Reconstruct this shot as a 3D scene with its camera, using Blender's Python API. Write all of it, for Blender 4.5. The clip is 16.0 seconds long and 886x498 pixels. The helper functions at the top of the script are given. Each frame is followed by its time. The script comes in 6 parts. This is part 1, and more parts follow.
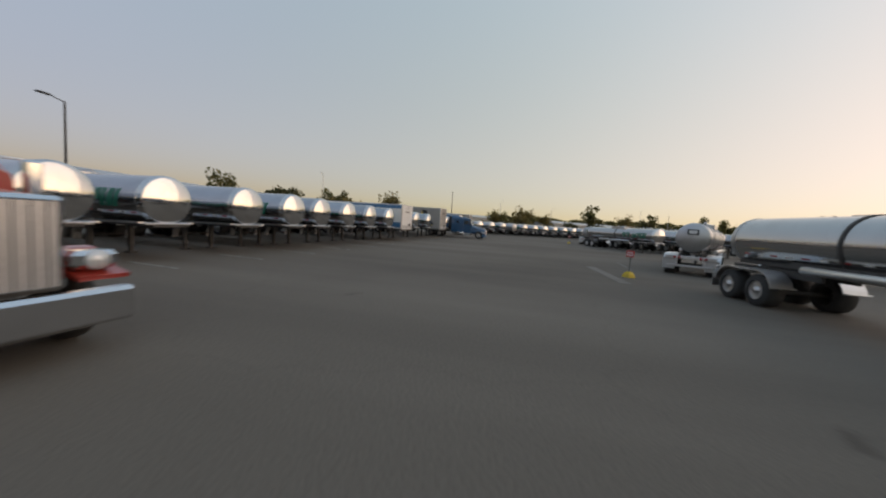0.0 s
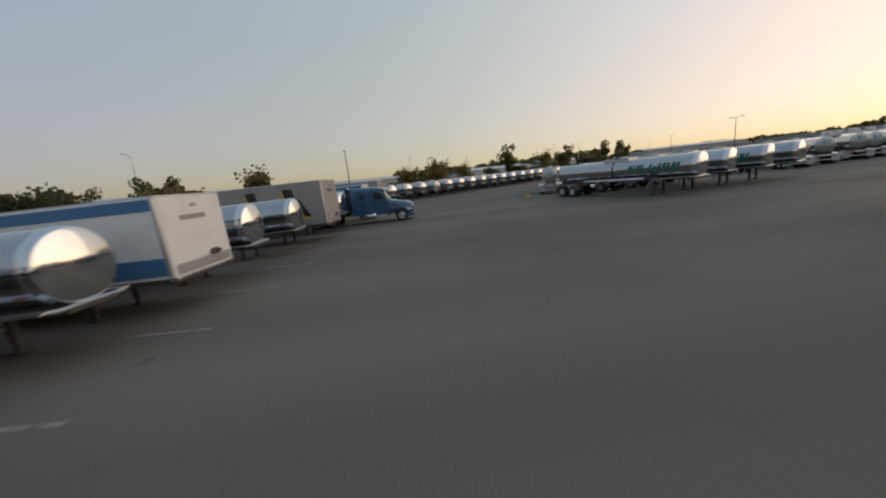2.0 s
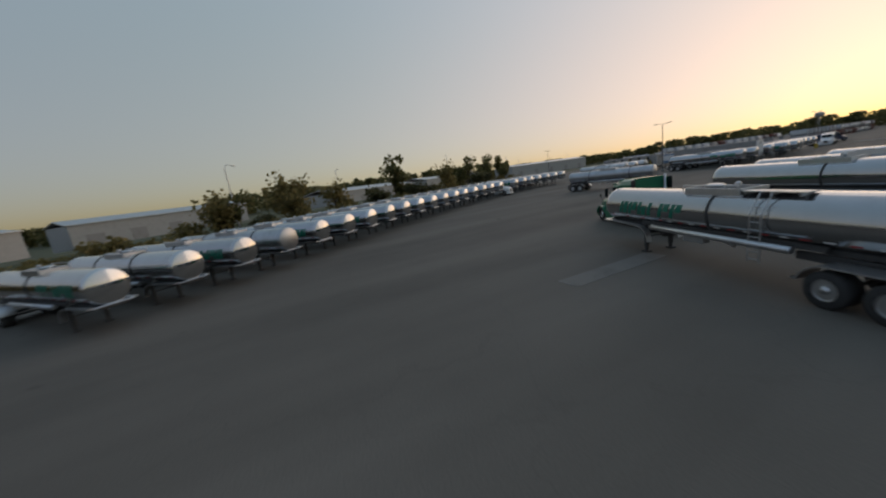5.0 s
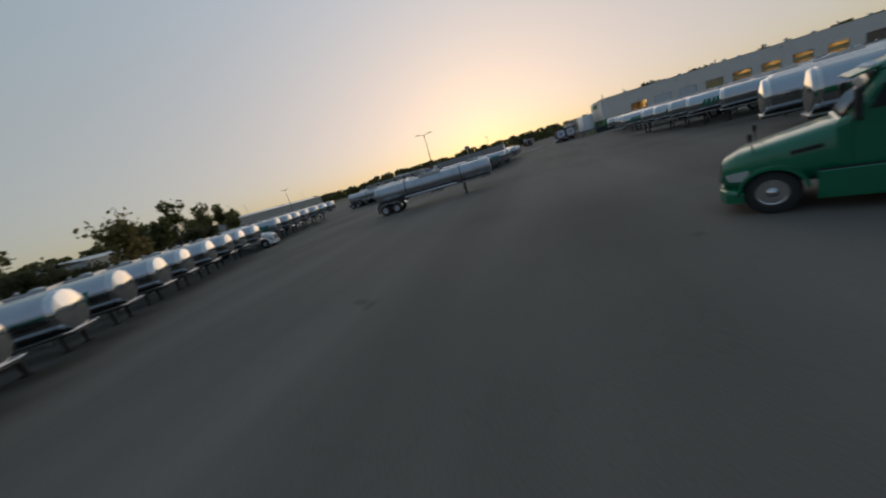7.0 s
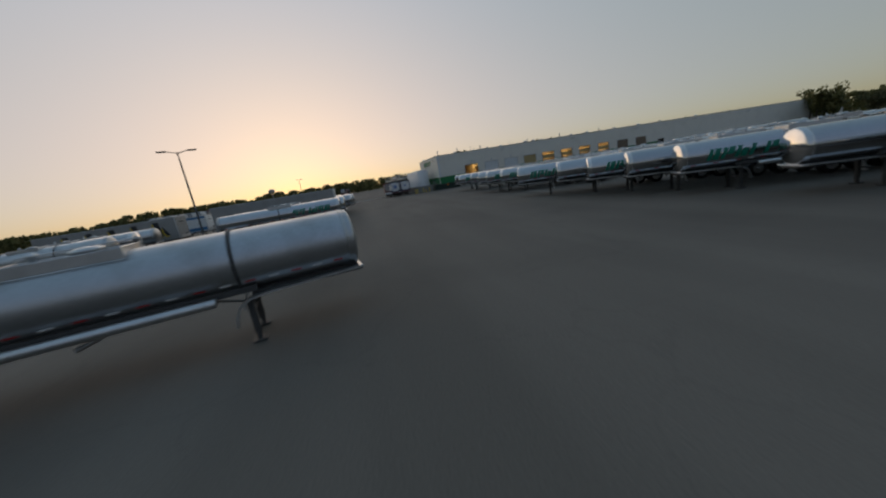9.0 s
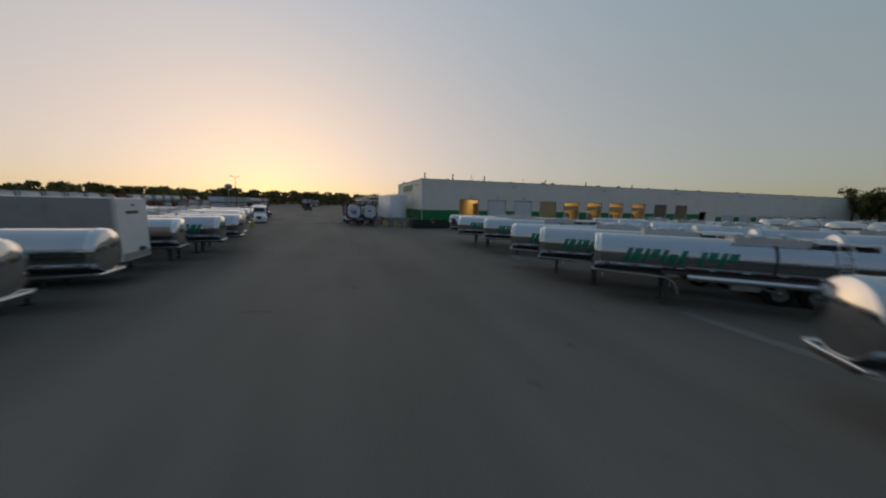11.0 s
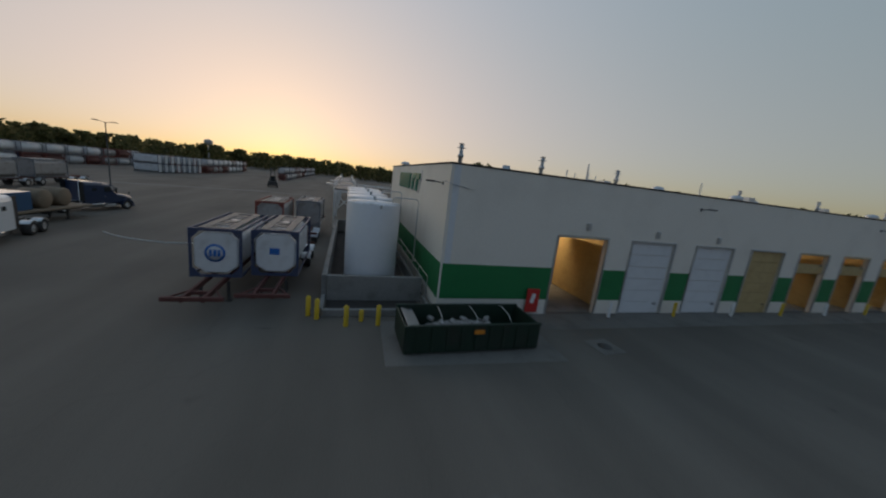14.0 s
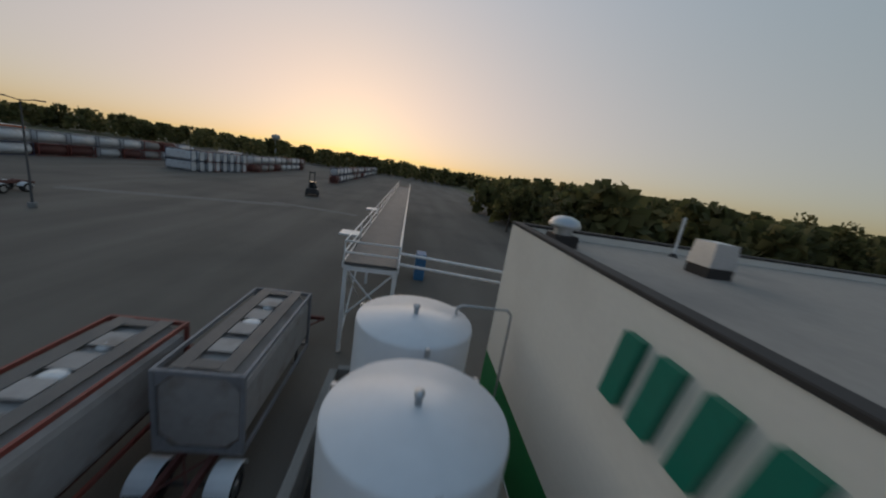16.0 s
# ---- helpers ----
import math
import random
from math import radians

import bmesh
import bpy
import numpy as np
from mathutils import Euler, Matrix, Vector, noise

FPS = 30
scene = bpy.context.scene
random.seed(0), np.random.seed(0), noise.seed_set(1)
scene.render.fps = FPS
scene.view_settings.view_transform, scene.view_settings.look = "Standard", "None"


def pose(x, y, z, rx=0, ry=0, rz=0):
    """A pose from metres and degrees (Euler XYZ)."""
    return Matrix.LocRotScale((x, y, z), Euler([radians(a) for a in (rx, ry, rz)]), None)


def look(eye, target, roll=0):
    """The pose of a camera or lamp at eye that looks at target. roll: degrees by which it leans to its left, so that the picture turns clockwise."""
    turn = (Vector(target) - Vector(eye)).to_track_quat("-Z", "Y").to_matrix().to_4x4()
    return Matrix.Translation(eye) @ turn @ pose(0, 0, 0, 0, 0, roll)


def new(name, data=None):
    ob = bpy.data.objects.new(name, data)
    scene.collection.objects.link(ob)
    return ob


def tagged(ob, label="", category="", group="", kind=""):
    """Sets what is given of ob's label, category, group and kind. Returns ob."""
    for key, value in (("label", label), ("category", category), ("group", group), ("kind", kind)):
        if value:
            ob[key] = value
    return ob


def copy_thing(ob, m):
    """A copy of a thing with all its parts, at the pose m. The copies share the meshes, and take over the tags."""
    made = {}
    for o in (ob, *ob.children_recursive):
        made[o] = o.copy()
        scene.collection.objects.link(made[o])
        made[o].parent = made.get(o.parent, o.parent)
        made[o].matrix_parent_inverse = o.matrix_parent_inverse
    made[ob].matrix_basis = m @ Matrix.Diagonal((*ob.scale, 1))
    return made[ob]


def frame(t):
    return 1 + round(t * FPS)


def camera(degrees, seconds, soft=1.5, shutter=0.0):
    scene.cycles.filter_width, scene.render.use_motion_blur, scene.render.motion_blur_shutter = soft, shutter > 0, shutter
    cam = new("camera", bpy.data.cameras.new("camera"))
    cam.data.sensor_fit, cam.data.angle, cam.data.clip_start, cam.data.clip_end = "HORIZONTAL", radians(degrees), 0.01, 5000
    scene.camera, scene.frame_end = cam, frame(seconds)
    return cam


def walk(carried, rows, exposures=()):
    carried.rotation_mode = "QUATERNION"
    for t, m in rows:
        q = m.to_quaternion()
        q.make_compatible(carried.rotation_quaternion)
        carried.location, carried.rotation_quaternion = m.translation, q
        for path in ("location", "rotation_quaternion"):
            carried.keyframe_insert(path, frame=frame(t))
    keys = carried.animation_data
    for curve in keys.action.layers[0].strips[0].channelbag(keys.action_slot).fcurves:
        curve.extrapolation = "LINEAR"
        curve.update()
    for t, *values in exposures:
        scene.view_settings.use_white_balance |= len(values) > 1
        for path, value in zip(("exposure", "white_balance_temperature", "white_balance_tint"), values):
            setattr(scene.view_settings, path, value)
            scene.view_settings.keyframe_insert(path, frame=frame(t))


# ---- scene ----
cam = camera(106.5, 16.0, soft=2.1, shutter=0.28)
PATH = [
    (0, (64.861, -118.698, 1.981), (62.917, -119.142, 1.824), 3.9),
    (0.5, (60.344, -120.211, 2.129), (58.383, -120.495, 1.860), -0.4),
    (1, (55.644, -121.338, 2.400), (53.684, -121.443, 2.017), -5.0),
    (1.5, (50.473, -122.032, 2.677), (48.516, -122.052, 2.264), -6.4),
    (2, (44.957, -122.287, 2.978), (42.999, -122.229, 2.571), -6.5),
    (2.5, (39.152, -122.290, 3.160), (37.196, -122.135, 2.773), -5.3),
    (3, (33.388, -122.196, 3.323), (31.440, -121.938, 2.953), -4.3),
    (3.2, (31.109, -122.085, 3.410), (29.164, -121.793, 3.045), -4.1),
    (5.3, (3.354, -119.691, 4.720), (1.692, -118.671, 4.276), -10.2),
    (5.5, (0.874, -118.962, 4.719), (-0.690, -117.810, 4.243), -11.9),
    (6, (-5.090, -116.661, 4.034), (-6.382, -115.211, 3.557), -15.0),
    (6.5, (-10.323, -112.872, 3.670), (-11.323, -111.212, 3.174), -16.6),
    (7, (-14.711, -108.453, 3.293), (-15.424, -106.644, 2.824), -16.4),
    (7.5, (-17.657, -103.012, 3.478), (-18.052, -101.106, 3.019), -16.5),
    (7.7, (-18.534, -100.685, 3.491), (-18.789, -98.755, 3.032), -16.1),
    (8, (-19.585, -97.056, 3.483), (-19.631, -95.111, 3.018), -15.3),
    (8.3, (-20.184, -93.175, 3.472), (-20.073, -91.235, 2.997), -15.0),
    (8.5, (-20.366, -90.618, 3.455), (-20.156, -88.686, 2.980), -14.1),
    (8.7, (-20.405, -88.142, 3.426), (-20.094, -86.221, 2.963), -12.4),
    (10.8, (-14.837, -60.361, 3.875), (-14.260, -58.464, 3.611), 0.1),
    (11, (-14.128, -57.128, 4.101), (-13.525, -55.240, 3.831), 1.3),
    (11.5, (-12.242, -49.653, 4.828), (-11.596, -47.790, 4.499), 2.7),
    (11.8, (-11.206, -45.796, 5.030), (-10.556, -43.934, 4.698), 2.7),
    (12, (-10.558, -43.296, 5.161), (-9.909, -41.434, 4.830), 2.8),
    (12.5, (-9.201, -37.096, 5.353), (-8.556, -35.234, 5.013), 3.6),
    (13, (-7.637, -30.804, 5.650), (-7.011, -28.938, 5.293), 4.5),
    (13.5, (-6.171, -24.136, 6.360), (-5.570, -22.265, 5.984), 5.5),
    (14, (-5.135, -16.890, 7.452), (-4.561, -15.018, 7.048), 6.7),
    (14.5, (-4.253, -9.634, 8.127), (-3.787, -7.735, 7.708), 8.2),
    (15, (-3.810, -2.549, 8.772), (-3.464, -0.624, 8.353), 9.6),
    (15.5, (-3.741, 4.596, 9.230), (-3.454, 6.528, 8.803), 9.8),
    (16, (-4.010, 11.760, 9.833), (-3.766, 13.693, 9.383), 9.2),
]
walk(cam, [(t, look(eye, target, roll)) for t, eye, target, roll in PATH], exposures=[(0, 1.03, 7600, 15), (3, 0.74, 7150, 12), (5.5, 0.38, 6700, 10), (7.5, 0.22, 6430, 7), (11, 0.16, 6500, 8), (16, 0.13, 6500, 8.5)])

# ---- sky and light ----
SUN_WEST, SUN_EL = radians(10.0), radians(0.0)
world = bpy.data.worlds.new("dusk_sky")
scene.world = world
world.use_nodes = True
wn, wl = world.node_tree.nodes, world.node_tree.links
# the clear upper sky and the haze with the glow, added together
sky = wn.new("ShaderNodeTexSky")
sky.sky_type, sky.sun_disc = "NISHITA", False
sky.sun_elevation, sky.sun_rotation = SUN_EL, -SUN_WEST
sky.altitude, sky.air_density, sky.dust_density, sky.ozone_density = 200, 1.0, 1.0, 3.0
haze = wn.new("ShaderNodeTexSky")
haze.sky_type, haze.turbidity, haze.sun_direction = "PREETHAM", 10.0, (-math.sin(SUN_WEST) * math.cos(radians(1)), math.cos(SUN_WEST) * math.cos(radians(1)), math.sin(radians(1)))


def scaled(source, gamma, color):
    soft_gamma = wn.new("ShaderNodeGamma")
    soft_gamma.inputs["Gamma"].default_value = gamma
    wl.new(source, soft_gamma.inputs[0])
    times = wn.new("ShaderNodeVectorMath")
    times.operation = "MULTIPLY"
    times.inputs[1].default_value = color
    wl.new(soft_gamma.outputs[0], times.inputs[0])
    return times.outputs[0]


both_skies = wn.new("ShaderNodeVectorMath")
both_skies.operation = "ADD"
wl.new(scaled(sky.outputs[0], 0.42, (0.555, 0.58, 0.6)), both_skies.inputs[0])
wl.new(scaled(haze.outputs[0], 1.05, (10.2, 10.8, 11.5)), both_skies.inputs[1])
pale = wn.new("ShaderNodeHueSaturation")
pale.inputs["Saturation"].default_value = 0.86
wl.new(both_skies.outputs[0], pale.inputs["Color"])
wl.new(scaled(pale.outputs[0], 1.0, (0.313, 0.393, 0.505)), wn["Background"].inputs[0])
wn["Background"].inputs["Strength"].default_value = 1.0
sun = new("sun", bpy.data.lights.new("sun", "SUN"))
sun.data.energy, sun.data.angle, sun.data.color = 0.4, radians(70), (1.0, 0.8, 0.62)
sun.matrix_world = look((-60 * math.sin(SUN_WEST), 60 * math.cos(SUN_WEST), 60 * math.tan(radians(12))), (0, 0, 0))


# ---- materials ----
def mat(name, color, rough=0.6, metal=0.0, grain=8.0, amount=0.12, bump=0.05, stain=0.0, stain_color=(0.1, 0.08, 0.06), stain_scale=1.2, vary=0.0, coat=0.0):
    """Paint, metal or mineral with grain and stains at two scales, in object space."""
    m = bpy.data.materials.new(name)
    m.use_nodes = True
    n, l = m.node_tree.nodes, m.node_tree.links
    b = n["Principled BSDF"]
    b.inputs["Metallic"].default_value = metal
    if coat:
        b.inputs["Coat Weight"].default_value, b.inputs["Coat Roughness"].default_value = coat, 0.08
    tc = n.new("ShaderNodeTexCoord")
    fine = n.new("ShaderNodeTexNoise")
    fine.inputs["Scale"].default_value, fine.inputs["Detail"].default_value = grain, 6
    l.new(tc.outputs["Object"], fine.inputs["Vector"])
    broad = n.new("ShaderNodeTexNoise")
    broad.inputs["Scale"].default_value, broad.inputs["Detail"].default_value = stain_scale, 5
    l.new(tc.outputs["Object"], broad.inputs["Vector"])
    mix = n.new("ShaderNodeMix")
    mix.data_type, mix.blend_type = "RGBA", "MIX"
    mix.inputs["A"].default_value = (*[c * (1 - amount) for c in color], 1)
    mix.inputs["B"].default_value = (*[min(1, c * (1 + amount)) for c in color], 1)
    l.new(fine.outputs["Fac"], mix.inputs["Factor"])
    out = mix.outputs["Result"]
    if stain:
        ramp = n.new("ShaderNodeMapRange")
        ramp.inputs["From Min"].default_value, ramp.inputs["From Max"].default_value = 0.5, 0.72
        ramp.inputs["To Max"].default_value = stain
        l.new(broad.outputs["Fac"], ramp.inputs["Value"])
        mix2 = n.new("ShaderNodeMix")
        mix2.data_type = "RGBA"
        mix2.inputs["B"].default_value = (*stain_color, 1)
        l.new(ramp.outputs["Result"], mix2.inputs["Factor"])
        l.new(out, mix2.inputs["A"])
        out = mix2.outputs["Result"]
    if vary:
        info = n.new("ShaderNodeObjectInfo")
        vr = n.new("ShaderNodeMapRange")
        vr.inputs["To Min"].default_value, vr.inputs["To Max"].default_value = 1 - vary, 1 + vary
        l.new(info.outputs["Random"], vr.inputs["Value"])
        hsv = n.new("ShaderNodeHueSaturation")
        l.new(vr.outputs["Result"], hsv.inputs["Value"])
        l.new(out, hsv.inputs["Color"])
        out = hsv.outputs["Color"]
    l.new(out, b.inputs["Base Color"])
    rr = n.new("ShaderNodeMapRange")
    rr.inputs["To Min"].default_value, rr.inputs["To Max"].default_value = max(0.02, rough * 0.8), min(1, rough * 1.25)
    l.new(broad.outputs["Fac"], rr.inputs["Value"])
    l.new(rr.outputs["Result"], b.inputs["Roughness"])
    if bump:
        bp = n.new("ShaderNodeBump")
        bp.inputs["Strength"].default_value, bp.inputs["Distance"].default_value = bump, 0.02
        l.new(fine.outputs["Fac"], bp.inputs["Height"])
        l.new(bp.outputs["Normal"], b.inputs["Normal"])
    return m


def glow(name, color, strength):
    m = bpy.data.materials.new(name)
    m.use_nodes = True
    b = m.node_tree.nodes["Principled BSDF"]
    b.inputs["Base Color"].default_value = (*color, 1)
    b.inputs["Emission Color"].default_value, b.inputs["Emission Strength"].default_value = (*color, 1), strength
    return m


def asphalt():
    m = mat("asphalt", (0.15, 0.134, 0.114), rough=0.9, grain=22, amount=0.3, bump=0.3, stain=0.55, stain_color=(0.105, 0.095, 0.082), stain_scale=0.09)
    n, l = m.node_tree.nodes, m.node_tree.links
    b = n["Principled BSDF"]
    b.inputs["Specular IOR Level"].default_value = 0.12
    src = b.inputs["Base Color"].links[0].from_socket
    tc = n["Texture Coordinate"]
    # long wheel tracks, sealed cracks and oil spots
    wave = n.new("ShaderNodeTexNoise")
    mp = n.new("ShaderNodeMapping")
    mp.inputs["Scale"].default_value = (0.25, 0.03, 1)
    wave.inputs["Scale"].default_value, wave.inputs["Detail"].default_value = 1.0, 8
    l.new(tc.outputs["Object"], mp.inputs["Vector"])
    l.new(mp.outputs["Vector"], wave.inputs["Vector"])
    mr = n.new("ShaderNodeMapRange")
    mr.inputs["From Min"].default_value, mr.inputs["From Max"].default_value = 0.4, 0.7
    mr.inputs["To Min"].default_value, mr.inputs["To Max"].default_value = 0.88, 1.14
    l.new(wave.outputs["Fac"], mr.inputs["Value"])
    vor = n.new("ShaderNodeTexVoronoi")
    vor.feature = "DISTANCE_TO_EDGE"
    vor.inputs["Scale"].default_value = 0.13
    warp = n.new("ShaderNodeTexNoise")
    warp.inputs["Scale"].default_value, warp.inputs["Detail"].default_value = 0.5, 6
    l.new(tc.outputs["Object"], warp.inputs["Vector"])
    addv = n.new("ShaderNodeVectorMath")
    addv.operation = "MULTIPLY_ADD"
    addv.inputs[1].default_value = (3, 3, 0)
    l.new(warp.outputs["Color"], addv.inputs[0])
    l.new(tc.outputs["Object"], addv.inputs[2])
    l.new(addv.outputs["Vector"], vor.inputs["Vector"])
    cr = n.new("ShaderNodeMapRange")
    cr.inputs["From Min"].default_value, cr.inputs["From Max"].default_value = 0.0, 0.006
    cr.inputs["To Min"].default_value, cr.inputs["To Max"].default_value = 0.93, 1.0
    l.new(vor.outputs["Distance"], cr.inputs["Value"])
    spot = n.new("ShaderNodeTexVoronoi")
    spot.inputs["Scale"].default_value = 0.26
    l.new(addv.outputs["Vector"], spot.inputs["Vector"])
    sr = n.new("ShaderNodeMapRange")
    sr.inputs["From Min"].default_value, sr.inputs["From Max"].default_value = 0.02, 0.07
    sr.inputs["To Min"].default_value, sr.inputs["To Max"].default_value = 0.7, 1.0
    l.new(spot.outputs["Distance"], sr.inputs["Value"])
    spots_cracks = n.new("ShaderNodeMath")
    spots_cracks.operation = "MULTIPLY"
    l.new(sr.outputs["Result"], spots_cracks.inputs[0])
    l.new(cr.outputs["Result"], spots_cracks.inputs[1])
    mul = n.new("ShaderNodeMath")
    mul.operation = "MULTIPLY"
    l.new(mr.outputs["Result"], mul.inputs[0])
    l.new(spots_cracks.outputs["Value"], mul.inputs[1])
    hsv = n.new("ShaderNodeHueSaturation")
    l.new(src, hsv.inputs["Color"])
    l.new(mul.outputs["Value"], hsv.inputs["Value"])
    l.new(hsv.outputs["Color"], b.inputs["Base Color"])
    return m


def leaves(name, color, dry):
    m = bpy.data.materials.new(name)
    m.use_nodes = True
    n, l = m.node_tree.nodes, m.node_tree.links
    b = n["Principled BSDF"]
    geo = n.new("ShaderNodeNewGeometry")
    ramp = n.new("ShaderNodeValToRGB")
    ramp.color_ramp.elements[0].color = (*[c * 0.55 for c in color], 1)
    ramp.color_ramp.elements[1].color = (*dry, 1)
    mid = ramp.color_ramp.elements.new(0.6)
    mid.color = (*color, 1)
    l.new(geo.outputs["Random Per Island"], ramp.inputs["Fac"])
    l.new(ramp.outputs["Color"], b.inputs["Base Color"])
    b.inputs["Roughness"].default_value = 0.7
    b.inputs["Specular IOR Level"].default_value = 0.2
    through_leaf = n.new("ShaderNodeBsdfTranslucent")
    both = n.new("ShaderNodeMixShader")
    both.inputs["Fac"].default_value = 0.55
    l.new(ramp.outputs["Color"], through_leaf.inputs["Color"])
    l.new(b.outputs["BSDF"], both.inputs[1])
    l.new(through_leaf.outputs["BSDF"], both.inputs[2])
    l.new(both.outputs["Shader"], n["Material Output"].inputs["Surface"])
    return m


